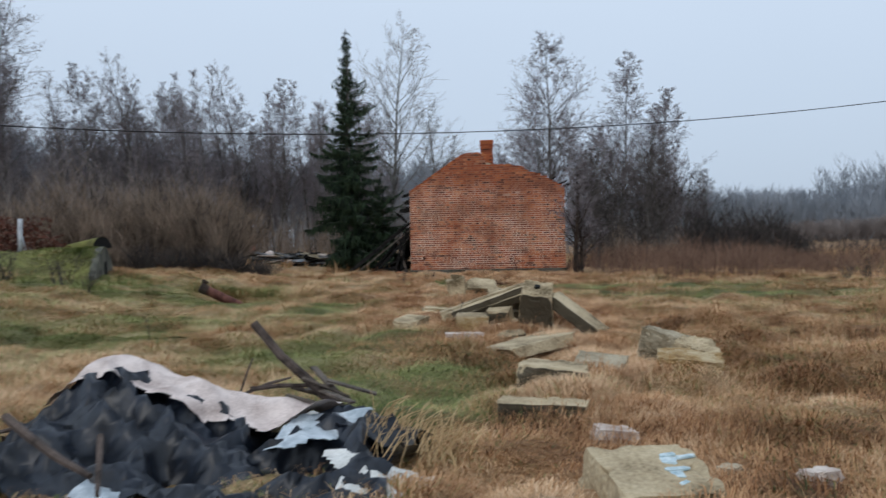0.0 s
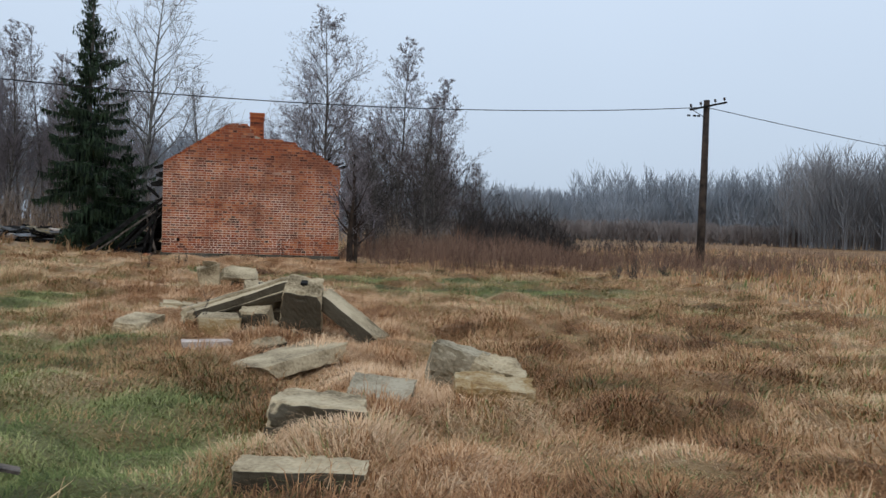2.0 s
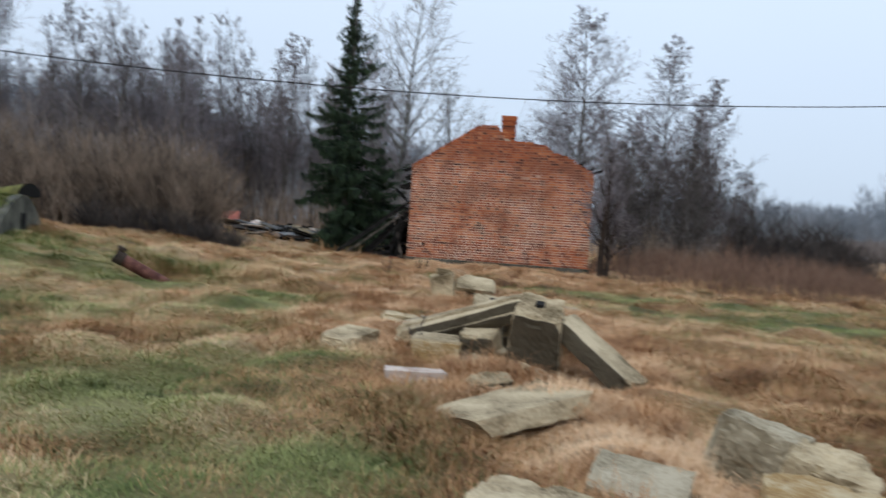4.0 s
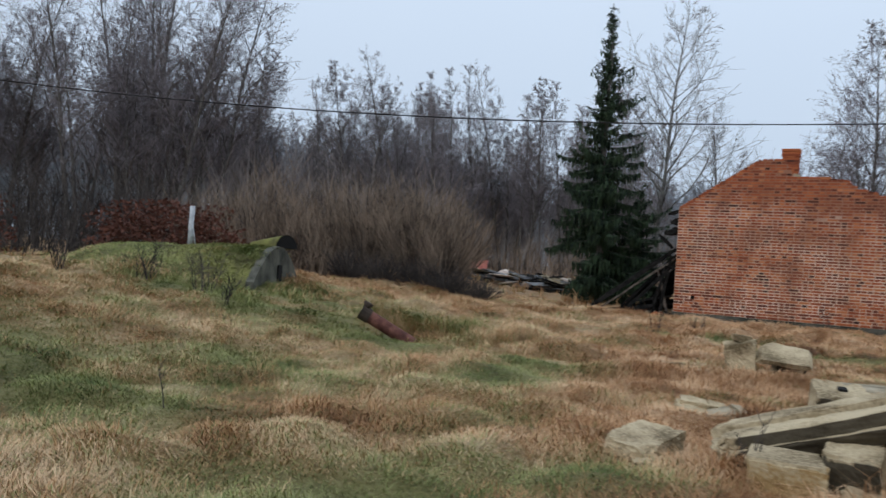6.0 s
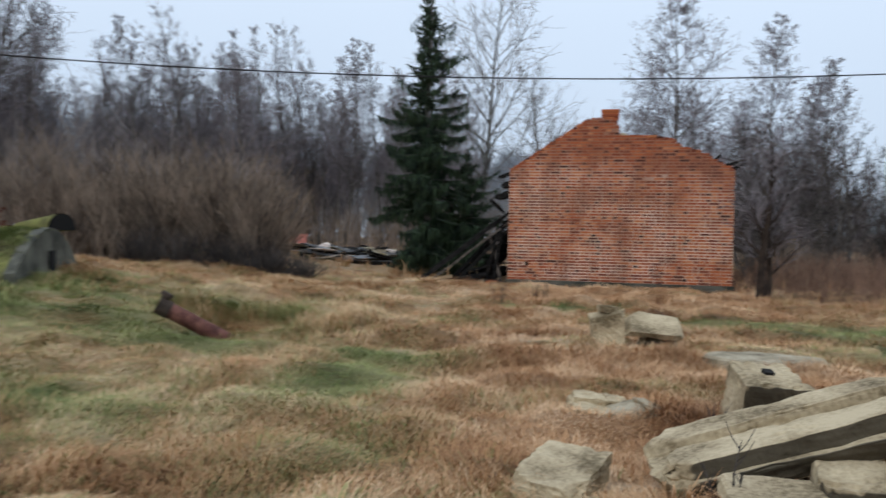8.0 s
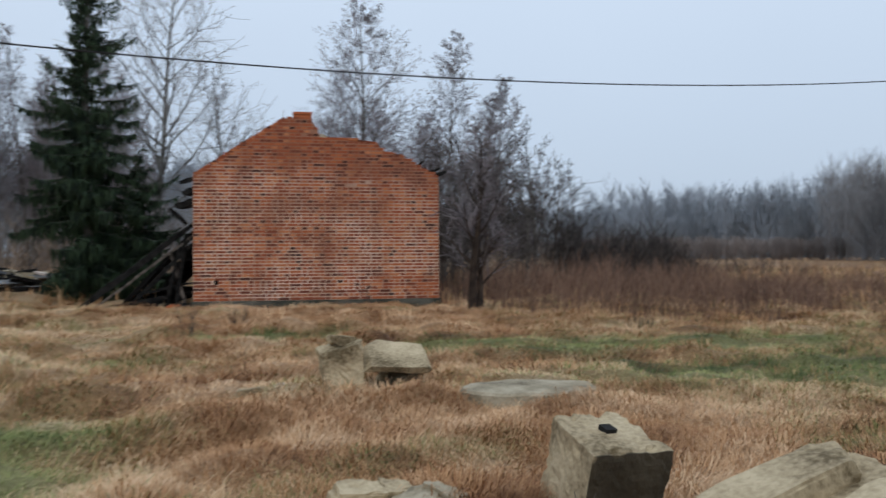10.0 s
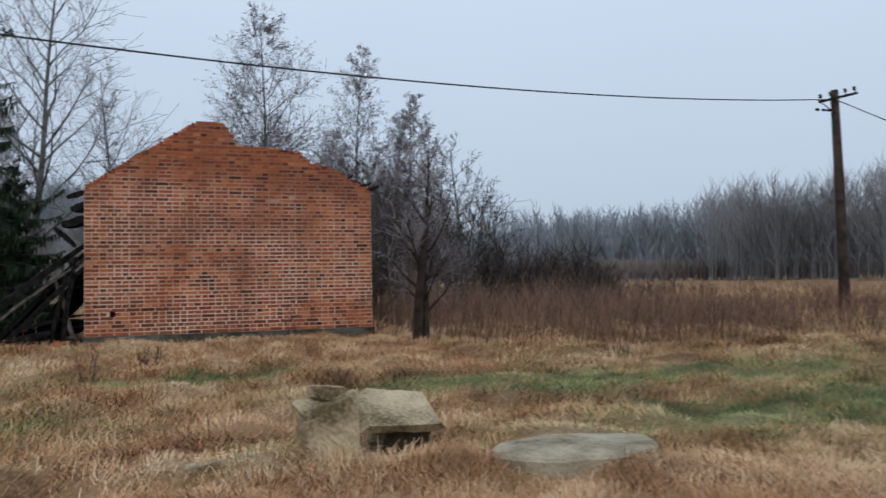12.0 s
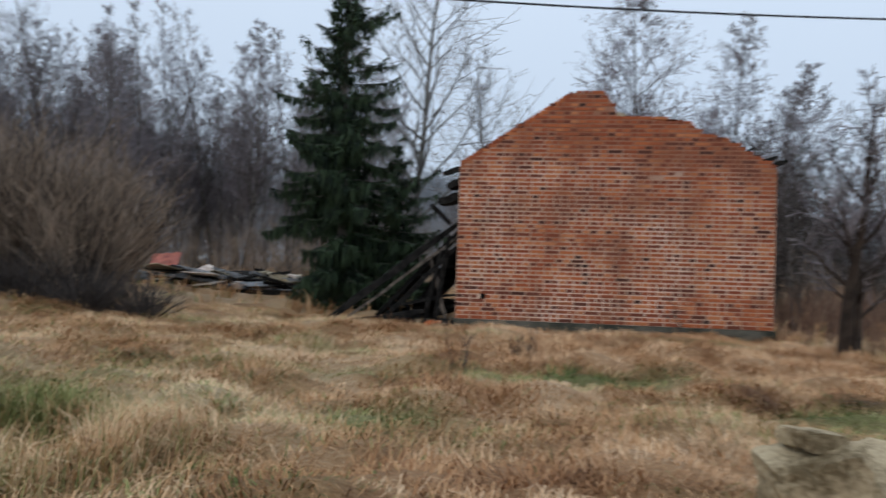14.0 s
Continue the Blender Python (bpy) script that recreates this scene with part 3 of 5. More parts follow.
def build_gable():
    rng = random.Random(5)
    core = Shape()  # mortar bed behind the bricks
    xs = [i * 0.05 for i in range(113)]
    hole = (0.41, 0.53, 0.57, 0.70)
    for a, b in zip(xs, xs[1:]):
        za, zb = roof_line(a) - 0.05, roof_line(b) - 0.05
        if a + 1e-6 >= hole[0] and b - 1e-6 <= hole[1] + 0.02:
            spans = ((BASE_Z, BASE_Z, hole[2], hole[2]), (hole[3], hole[3], za, zb))
        else:
            spans = ((BASE_Z, BASE_Z, za, zb),)
        for l0, l1, h0, h1 in spans:
            i = len(core.v)
            core.v += [(a, -0.003, l0), (b, -0.003, l1), (b, -0.003, h1), (a, -0.003, h0), (a, 0.25, l0), (b, 0.25, l1), (b, 0.25, h1), (a, 0.25, h0)]
            core.f += [(i, i + 1, i + 2, i + 3), (i + 5, i + 4, i + 7, i + 6), (i + 3, i + 2, i + 6, i + 7), (i + 4, i + 5, i + 1, i)]
            if a == 0:
                core.f.append((i + 4, i, i + 3, i + 7))
            if b >= 5.599:
                core.f.append((i + 1, i + 5, i + 6, i + 2))
    bm = bmesh.new()
    core_me = core.mesh("gable_wall", MAT_MORTAR)
    bm.from_mesh(core_me)
    bmesh.ops.remove_doubles(bm, verts=bm.verts[:], dist=0.0005)
    bm.to_mesh(core_me)
    bm.free()
    wall = part("gable_wall", core_me, house, "red brick gable in cross bond with pale mortar")
    rest, meshes, singles = Shape(), {}, 0
    row, z = 0, BASE_Z
    while z < 4.45:
        header = row % 2 == 1
        step = 0.1333 if header else 0.2666
        x = -0.0667 if (row % 4 == 2) else (0.0 if not header else 0.0)
        x0s = []
        while x < GABLE_W - 0.01:
            a, b = max(x, 0.0), min(x + step, GABLE_W)
            if not header and rng.random() < 0.18 and b - a > 0.2:
                x0s += [(a, (a + b) / 2), ((a + b) / 2, b)]
            else:
                x0s.append((a, b))
            x += step
        for a, b in x0s:
            a, b = a + 0.009 + rng.uniform(-0.004, 0.004), b - 0.009 + rng.uniform(-0.004, 0.004)
            if b - a < 0.03 or z + COURSE - 0.02 > min(roof_line(a + 0.02), roof_line(b - 0.02)) + 0.03:
                continue
            if a > 0.36 and b < 0.60 and 0.54 < z < 0.66 and a < 0.52:
                continue
            if row > 30 and rng.random() < 0.012:
                continue
            h = 0.060
            out = rng.uniform(0.0, 0.005)
            w = b - a
            if row < 8 and singles < 300 and w > 0.08:
                key = round(w, 2)
                if key not in meshes:
                    s = Shape()
                    c = 0.006
                    k = key / 2
                    s.v += [(-k, 0.02, 0), (k, 0.02, 0), (k, 0.02, h), (-k, 0.02, h), (-k, -0.002, 0), (k, -0.002, 0), (k, -0.002, h), (-k, -0.002, h),
                            (-k + c, -0.008, c), (k - c, -0.008, c), (k - c, -0.008, h - c), (-k + c, -0.008, h - c)]
                    s.f += [(8, 9, 10, 11), (4, 5, 9, 8), (5, 6, 10, 9), (6, 7, 11, 10), (7, 4, 8, 11), (0, 1, 5, 4), (1, 2, 6, 5), (2, 3, 7, 6), (3, 0, 4, 7)]
                    meshes[key] = s.mesh("brick", MAT_BRICK)
                part("brick", meshes[key], wall, m=pose((a + b) / 2, -out, z + 0.006))
                singles += 1
            else:
                i = len(rest.v)
                c, y1 = 0.004, -0.006 - out
                rest.v += [(a, 0.02, z + 0.006), (b, 0.02, z + 0.006), (b, 0.02, z + 0.006 + h), (a, 0.02, z + 0.006 + h),
                           (a + 0.002, y1, z + 0.006 + c), (b - 0.002, y1, z + 0.006 + c), (b - 0.002, y1, z + h), (a + 0.002, y1, z + h)]
                rest.f += [(i + 4, i + 5, i + 6, i + 7), (i, i + 1, i + 5, i + 4), (i + 1, i + 2, i + 6, i + 5), (i + 2, i + 3, i + 7, i + 6), (i + 3, i, i + 4, i + 7)]
        row += 1
        z += COURSE
    part("brickwork", rest.mesh("brickwork", MAT_BRICK), wall, kind="stuff")
    # loose bricks along the broken edge, through the whole wall
    edges = []
    for k in range(26):
        x = 2.66 + k * 0.113
        w = rng.uniform(0.10, 0.24)
        top = min(roof_line(x), roof_line(min(5.6, x + w)))
        edges.append(((x, 0.0, top - 0.09), (min(5.59, x + w), 0.25, top - 0.09 + rng.uniform(0.055, 0.11))))
    for k in range(30):  # raked edge of the sound side
        x = 0.02 + k * 0.067
        edges.append(((x, -0.004, roof_line(x) - 0.09), (x + 0.062, 0.25, roof_line(x) + 0.01)))
    for lo, hi in edges:
        s = Shape()
        s.box(lo, hi)
        part("edge_brick", s.mesh("edge_brick", MAT_BRICK), wall)
    s = Shape()
    s.box((0, 0.06, 0), (0.16, 0.22, 0.13), pose(2.80, 0, 3.93, 0, 18, 0))
    part("mortar_lump", s.mesh("mortar_lump", MAT_STONE_GREY), wall, "pale lump of mortar in the broken notch")
    # black filling: the shade in the hole is put into its colour
    s = Shape()
    s.box((0.40, 0.10, 0.56), (0.56, 0.249, 0.71))
    part("putlog_hole", s.mesh("putlog_hole", MAT_DARK), wall, "dark square hole in the brickwork")


build_gable()


def build_house_rest():
    rng = random.Random(8)
    s = Shape()
    for k in range(29):  # rough cast plinth, uneven along its length
        x, y, z = -0.04 + k * 0.203, -0.04 - rng.uniform(0, 0.014), BASE_Z - 0.004 + rng.uniform(-0.008, 0.002)
        s.v += [(x, y, -0.35), (x, y, z), (x, 0.25, z), (x, 0.25, -0.35)]
    for k in range(28):
        for j in range(4):
            p, q = k * 4 + j, k * 4 + (j + 1) % 4
            s.f.append((p, q, q + 4, p + 4))
    s.f += [(3, 2, 1, 0), (112, 113, 114, 115)]
    part("plinth", s.mesh("plinth", MAT_PLINTH), house, "damp mossy concrete plinth")
    for name, lo, hi in (("side_wall", (0.0, 0.26, -0.3), (0.25, 8.6, 2.3)), ("side_wall", (5.35, 0.26, -0.3), (5.6, 8.6, 2.6)), ("rear_wall", (0.26, 8.35, -0.3), (5.34, 8.6, 2.4))):
        s = Shape()
        s.box(lo, hi)
        part(name, s.mesh(name, MAT_BRICK), house, "sooty brick wall without a roof")
    s = Shape()  # chimney stack rises from the floor behind the gable
    s.box((1.90 + 0.24, 6.15, -0.2), (1.90 + 0.76, 6.65, 5.40))
    s.box((1.90 + 0.21, 6.12, 5.42), (1.90 + 0.79, 6.68, 5.49))
    s.box((1.90 + 0.23, 6.14, 5.50), (1.90 + 0.77, 6.66, 5.57))
    s.box((1.90 + 0.21, 6.12, 5.58), (1.90 + 0.79, 6.68, 5.66))
    for r in range(24):
        for c in range(2 + r % 2):
            a = 2.15 + c * 0.25 - (0.12 if r % 2 else 0)
            s.box((max(2.14, a), 6.143, 3.6 + r * 0.077), (min(2.66, a + 0.235), 6.16, 3.667 + r * 0.077))
    part("chimney", s.mesh("chimney", MAT_BRICK), house, "red brick chimney stack with a stepped cap")
    def beam(a, b, w, h, mat=MAT_CHAR, name="rafter", label=""):
        a, b = Vector(a), Vector(b)
        d = b - a
        s, n = Shape(), 7
        side = d.cross(Vector((0, 0, 1)))
        side = side.normalized() if side.length > 0.01 else Vector((1, 0, 0))
        up = side.cross(d).normalized()
        for i in range(n + 1):
            k = i / n
            c = a + d * k + Vector((rng.uniform(-1, 1), rng.uniform(-1, 1), rng.uniform(-1, 1))) * 0.012
            t = (1.0 - 0.35 * abs(2 * k - 1) ** 3) * rng.uniform(0.85, 1.1)
            for sx, sz in ((-1, -1), (1, -1), (1, 1), (-1, 1)):
                q = c + side * sx * w * 0.5 * t + up * sz * h * 0.5 * t
                s.v.append((q.x, q.y, q.z))
        for i in range(n):
            for j in range(4):
                p, q = i * 4 + j, i * 4 + (j + 1) % 4
                s.f.append((p, q, q + 4, p + 4))
        s.f += [(3, 2, 1, 0), (n * 4, n * 4 + 1, n * 4 + 2, n * 4 + 3)]
        part(name, s.mesh(name, mat), house, label)
    # fallen roof: rafters lean from the wall head down to the grass
    for a, b, w, h, mat in (
            ((-2.45, -0.45, -0.02), (-0.05, 0.55, 1.98), 0.11, 0.13, MAT_CHAR), ((-2.0, -0.3, 0.12), (-0.05, 0.50, 1.72), 0.05, 0.05, MAT_GREYWOOD),
            ((-1.75, 0.9, 0.0), (-0.05, 1.0, 1.85), 1.1, 0.10, MAT_CHAR), ((-1.9, 0.0, 0.05), (-0.6, 0.1, 0.30), 0.3, 0.10, MAT_CHAR), ((-0.42, 0.2, 0.0), (-0.2, 0.3, 1.75), 0.07, 0.08, MAT_CHAR),
            ((-1.0, 0.5, 0.0), (0.02, 1.0, 1.7), 0.10, 0.12, MAT_CHAR), ((-0.8, 1.2, 0.0), (0.0, 1.9, 1.9), 0.12, 0.14, MAT_CHAR),
            ((-1.5, 0.2, 0.02), (-0.03, 0.35, 1.55), 0.09, 0.10, MAT_CHAR), ((-0.15, 0.15, 0.0), (-0.55, 0.4, 1.3), 0.05, 0.06, MAT_GREYWOOD),
            ((-0.62, 0.1, 0.0), (-0.35, 0.35, 1.45), 0.06, 0.06, MAT_CHAR), ((-2.55, -0.6, 0.03), (-1.3, -0.1, 0.16), 0.16, 0.06, MAT_CHAR),
            ((-1.95, -0.35, 0.1), (-0.8, 0.0, 0.22), 0.12, 0.07, MAT_CHAR), ((-0.26, 0.5, 2.66), (0.1, 0.45, 2.78), 0.5, 0.12, MAT_CHAR),
            ((-0.45, 0.6, 2.36), (0.1, 0.6, 2.52), 0.6, 0.14, MAT_CHAR), ((-0.58, 0.4, 2.32), (-0.2, 0.5, 1.95), 0.07, 0.10, MAT_CHAR),
            ((-0.35, 0.3, 2.90), (0.05, 0.3, 3.02), 0.09, 0.10, MAT_CHAR), ((-0.5, 0.6, 0.3), (0.0, 0.6, 0.42), 0.3, 0.06, MAT_CHAR),
            ((-1.3, 0.35, 0.35), (-0.05, 0.5, 0.62), 0.35, 0.05, MAT_CHAR), ((-0.8, 0.6, 0.95), (0.0, 0.7, 1.2), 0.5, 0.05, MAT_CHAR),
            ((-1.6, 1.0, 0.1), (-0.1, 1.3, 0.4), 1.2, 0.3, MAT_CHAR), ((-0.9, 1.6, 0.2), (0.0, 1.6, 1.3), 1.2, 0.2, MAT_CHAR),
            ((5.3, 0.35, 3.02), (5.86, 0.25, 3.24), 0.07, 0.09, MAT_CHAR), ((5.1, 0.4, 3.1), (5.72, 0.4, 3.33), 0.06, 0.07, MAT_CHAR),
            ((5.0, 0.32, 3.2), (5.28, 0.34, 3.48), 0.05, 0.06, MAT_CHAR)):
        beam(a, b, w, h, mat, "rafter" if h > 0.07 else "board")
    for k in range(46):  # broken bricks and ash at the foot of the wreck
        x, y = rng.uniform(-1.35, -0.05), rng.uniform(-0.35, 0.35)
        s = Shape()
        s.box((-0.12, -0.06, -0.03), (0.12 * rng.uniform(0.3, 1), 0.06, 0.035))
        part("fallen_brick", s.mesh("fallen_brick", rng.choice((MAT_BRICK, MAT_CHAR, MAT_STONE, MAT_CHAR))), house,
             m=pose(x, y, ground_z(x, y) + 0.04 + rng.random() * 0.12, rng.uniform(-25, 25), rng.uniform(-25, 25), rng.uniform(0, 180)))


build_house_rest()

# ---- rubble of concrete and stone ----
def rock_mesh(name, size, seed, mat, rough=0.05, cuts=7, dark=None, square=0.8):
    """A broken block: a box with knocked-off corners, uneven flat facets and chipped edges; its broken side may have
    shade put into its tone.
    """
    rng = random.Random(seed)
    bm = bmesh.new()
    bmesh.ops.create_cube(bm, size=2.0)
    bmesh.ops.subdivide_edges(bm, edges=bm.edges[:], cuts=cuts + 6, use_grid_fill=True)
    hx, hy, hz = size[0] / 2, size[1] / 2, size[2] / 2
    # planes that knock corners and edges off the box
    planes = []
    for _ in range(6):
        n = Vector((rng.choice((-1, 1)) * rng.uniform(0.3, 1), rng.choice((-1, 1)) * rng.uniform(0.3, 1), rng.choice((-1, 1)) * rng.uniform(0.2, 0.9))).normalized()
        reach = abs(n.x) * hx + abs(n.y) * hy + abs(n.z) * hz
        planes.append((n, reach * rng.uniform(0.80, 0.96)))
    skew = [rng.uniform(-0.10, 0.10) for _ in range(6)]
    s = Vector((seed * 3.7, seed * 1.3, 0))
    for v in bm.verts:
        p = v.co.copy()
        q = Vector((p.x * hx * (1 + skew[0] * p.y + skew[1] * p.z), p.y * hy * (1 + skew[2] * p.x + skew[3] * p.z), p.z * hz * (1 + skew[4] * p.x + skew[5] * p.y)))
        for n, d in planes:
            over = q.dot(n) - d
            if over > 0:
                q -= n * over
        w = q + noise.noise_vector(q * 3.0 + s) * 0.05
        f = noise.noise(w * 5.0 + s) * 0.30 + abs(noise.noise(w * 13.0 + s)) * 0.30 + noise.noise(w * 31.0 + s) * 0.18
        edge = sorted(abs(c) for c in p)
        d = (q.normalized() * -f * rough) + noise.noise_vector(q * 4.0 + s) * rough * 0.2
        if edge[1] > 0.8:
            d -= q.normalized() * max(0.0, noise.noise(q * 12.0 + s)) * rough * 1.1
        v.co = q + d
    me = bpy.data.meshes.new(name)
    bm.to_mesh(me)
    bm.free()
    me.materials.append(mat)
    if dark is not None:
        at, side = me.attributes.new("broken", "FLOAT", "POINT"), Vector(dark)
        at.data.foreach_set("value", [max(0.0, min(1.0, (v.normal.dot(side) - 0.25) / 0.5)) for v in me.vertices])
    return me


def rock(name, at, size, rot, seed, mat, label, rough=0.05, dark=None, cuts=7, square=0.8, category="stone"):
    ob = new(name, rock_mesh(name, size, seed, mat, rough, cuts, dark, square))
    ob.matrix_world = pose(*at, *rot)
    return tagged(ob, label, category, "rubble in the meadow")


# the front side, which carries its shade as a darker colour
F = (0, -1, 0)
# the long grooved slab: two raised bands with a groove between, on one broken bed
slab = thing("long_slab", (3.80, -15.72, 0.245), "long broken concrete slab with a groove along its top, propped on rubble", "slab", "rubble in the meadow")
slab.matrix_world = pose(3.93, -15.72, 0.135, 4, -18.5, 3)
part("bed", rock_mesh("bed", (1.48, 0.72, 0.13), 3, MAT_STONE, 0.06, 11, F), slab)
part("band", rock_mesh("band", (1.46, 0.26, 0.13), 4, MAT_STONE, 0.05, 14), slab, m=pose(0.0, 0.225, 0.08))
part("band", rock_mesh("band", (1.42, 0.31, 0.13), 5, MAT_STONE, 0.06, 16, (0.25, -0.9, -0.2)), slab, m=pose(0.02, -0.165, 0.078))
head = thing("holed_block", (4.05, -14.1, 0.0), "upright concrete block with a square hole in its top", "block", "rubble in the meadow")
head.matrix_world = pose(4.04, -14.14, -0.02, 15, 3, 16)
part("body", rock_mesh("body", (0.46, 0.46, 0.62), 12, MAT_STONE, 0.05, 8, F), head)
# black block in the top, the socket's shade as plain colour
s = Shape()
s.box((-0.035, -0.02, 0.29), (0.035, 0.05, 0.335))
part("socket", s.mesh("socket", MAT_DARK), head, "dark square socket")
head = thing("holed_block", (4.72, -16.4, 0.1), "leaning concrete block with a hole near its top edge", "block", "rubble in the meadow")
head.matrix_world = pose(4.72, -16.38, 0.13, 22, 4, -6)
part("body", rock_mesh("body", (0.46, 0.44, 0.72), 13, MAT_STONE, 0.05, 8, F), head)
# second socket, its shade again a black block
s = Shape()
s.box((-0.045, -0.02, 0.33), (0.035, 0.06, 0.395))
part("socket", s.mesh("socket", MAT_DARK), head, "dark hole")
rock("leaning_slab", (5.28, -16.52, 0.07), (0.98, 0.42, 0.16), (0, 33, -28), 14, MAT_STONE, "flat concrete slab leaning against the rubble heap", 0.035, F, 9, category="slab")
rock("ochre_block", (3.75, -16.42, -0.14), (0.46, 0.38, 0.38), (3, 2, 5), 15, MAT_STONE_OCHRE, "squared ochre stone block with a pale top", 0.035)
rock("cap_stone", (3.74, -16.40, 0.05), (0.46, 0.36, 0.07), (4, 2, 4), 16, MAT_STONE, "thin pale stone lying on an ochre block", 0.025)
rock("square_block", (4.15, -16.08, -0.06), (0.38, 0.52, 0.44), (14, 0, -6), 17, MAT_STONE, "squared concrete block with a broken front", 0.05, F)
rock("bedding_stone", (4.2, -15.72, -0.12), (1.15, 0.35, 0.40), (0, 0, 8), 18, MAT_STONE, "long stone under the propped slab", 0.06, F)
rock("rubble_stone", (4.55, -15.45, 0.02), (0.42, 0.38, 0.40), (10, 15, 30), 19, MAT_STONE_GREY, "grey lump of concrete under the slab's raised end", 0.08)
rock("rubble_stone", (4.22, -16.42, -0.18), (0.30, 0.26, 0.16), (20, 5, 30), 20, MAT_STONE, "small broken stone before a squared block", 0.06)
rock("rubble_stone", (4.74, -16.86, -0.18), (0.32, 0.24, 0.22), (10, 15, 50), 21, MAT_STONE, "small pale stone sunk in the grass", 0.06)
rock("white_block", (3.72, -17.32, -0.17), (0.48, 0.20, 0.17), (0, 0, 18), 22, MAT_STONE_WHITE, "limewashed white block lying in the grass", 0.02)
rock("mossy_block", (4.37, -17.35, -0.20), (0.38, 0.26, 0.22), (6, -6, 22), 23, MAT_STONE, "mossy concrete block in the grass", 0.05, F)
rock("lying_slab", (4.60, -18.1, -0.17), (1.18, 0.66, 0.15), (-6, -4, 50), 24, MAT_STONE, "flat concrete slab lying in the grass with a crack", 0.03, None, 11, category="slab")
rock("field_stone", (2.72, -15.9, -0.17), (0.38, 0.62, 0.30), (4, 3, -14), 25, MAT_STONE, "flat-topped pale stone at the edge of the heap", 0.05)
rock("field_stone", (2.92, -16.22, -0.20), (0.42, 0.22, 0.14), (5, 0, 10), 26, MAT_STONE, "flat split stone in the grass", 0.06, F)
for k, (x, y, z, sx, sy, sz, rz) in enumerate(((2.80, -14.02, -0.17, 0.38, 0.30, 0.20, 20), (3.08, -14.05, -0.17, 0.34, 0.34, 0.22, -30), (2.78, -13.95, -0.05, 0.26, 0.16, 0.09, 12), (3.23, -14.0, -0.09, 0.10, 0.26, 0.14, 40), (2.98, -13.85, -0.08, 0.18, 0.16, 0.10, 5))):
    rock("split_stone", (x, y, z), (sx, sy, sz), (12, (-1) ** k * 8, rz), 30 + k, MAT_STONE_GREY if k % 2 else MAT_STONE, "split pale stone in a small cluster", 0.05)
rock("painted_block", (4.90, -20.42, -0.22), (0.62, 0.48, 0.38), (4, 5, -8), 40, MAT_STONE, "concrete block with traces of teal paint and a broken face painted with shade", 0.05, F)
rock("flat_stone", (5.40, -19.62, -0.19), (0.52, 0.46, 0.16), (14, 6, -12), 41, MAT_STONE_GREY, "thin grey slab fragment in the grass", 0.04)
rock("upright_stone", (6.12, -19.02, -0.10), (0.52, 0.26, 0.46), (10, 12, -14), 42, MAT_STONE_GREY, "upright grey stone leaning in the grass", 0.09)
rock("upright_stone", (6.42, -19.35, -0.14), (0.44, 0.30, 0.36), (15, 18, -20), 43, MAT_STONE, "pale broken stone beside an upright one", 0.09)
rock("pale_block", (6.24, -19.95, -0.17), (0.60, 0.42, 0.34), (6, 8, -8), 44, MAT_STONE_OCHRE, "pale sandy block half hidden by grass", 0.06)
rock("blue_painted_block", (5.42, -23.5, -0.27), (0.66, 0.62, 0.30), (9, 0, 14), 45, MAT_STONE, "broken pale block with flaking blue paint", 0.05)
rng = random.Random(77)
for k in range(14):
    fx, fy = 5.2 + rng.uniform(0, 0.42), -23.7 + rng.uniform(0, 0.4)
    rock("paint_flake", (fx, fy, -0.128 + (fy + 23.5) * 0.16), (rng.uniform(0.05, 0.16), rng.uniform(0.03, 0.08), 0.012),
         (9, 0, rng.uniform(0, 60)), 400 + k, MAT_PAINT_BLUE, "curl of blue paint on a pale block", 0.006, None, 3, category="flake")
rock("field_stone", (6.42, -23.1, -0.30), (0.20, 0.16, 0.14), (0, 0, 20), 46, MAT_STONE_WHITE, "small pale stone in the grass", 0.04)
rock("field_stone", (5.95, -22.95, -0.31), (0.16, 0.12, 0.10), (0, 0, 50), 47, MAT_STONE_GREY, "small grey stone in the grass", 0.04)
rock("field_stone", (5.32, -22.15, -0.28), (0.32, 0.20, 0.12), (4, 6, 10), 48, MAT_STONE_WHITE, "pinkish pale stone in the grass", 0.04)
rock("lying_beam", (4.8, -21.5, -0.27), (0.68, 0.30, 0.22), (4, 0, -8), 49, MAT_STONE, "short concrete beam lying in the grass", 0.04, F)
# standing pair before the house
rock("standing_block", (2.85, -10.42, 0.07), (0.40, 0.32, 0.56), (4, -7, 6), 50, MAT_STONE, "standing concrete block with a chipped top", 0.05)
rock("loose_stone", (2.84, -10.40, 0.38), (0.24, 0.20, 0.10), (0, 10, 20), 51, MAT_STONE, "loose stone on a standing block", 0.04)
rock("tilted_slab", (3.40, -10.28, 0.19), (0.66, 0.50, 0.08), (24, 6, 6), 52, MAT_STONE, "tilted concrete slab beside a standing block", 0.025, None, 9, category="slab")
rock("prop_stone", (3.46, -10.22, -0.03), (0.44, 0.24, 0.22), (0, 0, 10), 53, MAT_STONE, "stone propping a tilted slab", 0.05, F)
rock("prop_stone", (3.08, -10.6, -0.12), (0.34, 0.16, 0.10), (0, 4, 10), 54, MAT_STONE, "flat stone at the foot of a standing block", 0.03)
rock("field_stone", (2.42, -10.42, -0.10), (0.40, 0.2, 0.14), (0, 4, 6), 55, MAT_STONE_WHITE, "pale stone half sunk in straw", 0.04)
rock("field_stone", (2.05, -10.45, -0.10), (0.44, 0.22, 0.12), (0, -4, -8), 56, MAT_STONE, "flat pale stone half sunk in straw", 0.04)


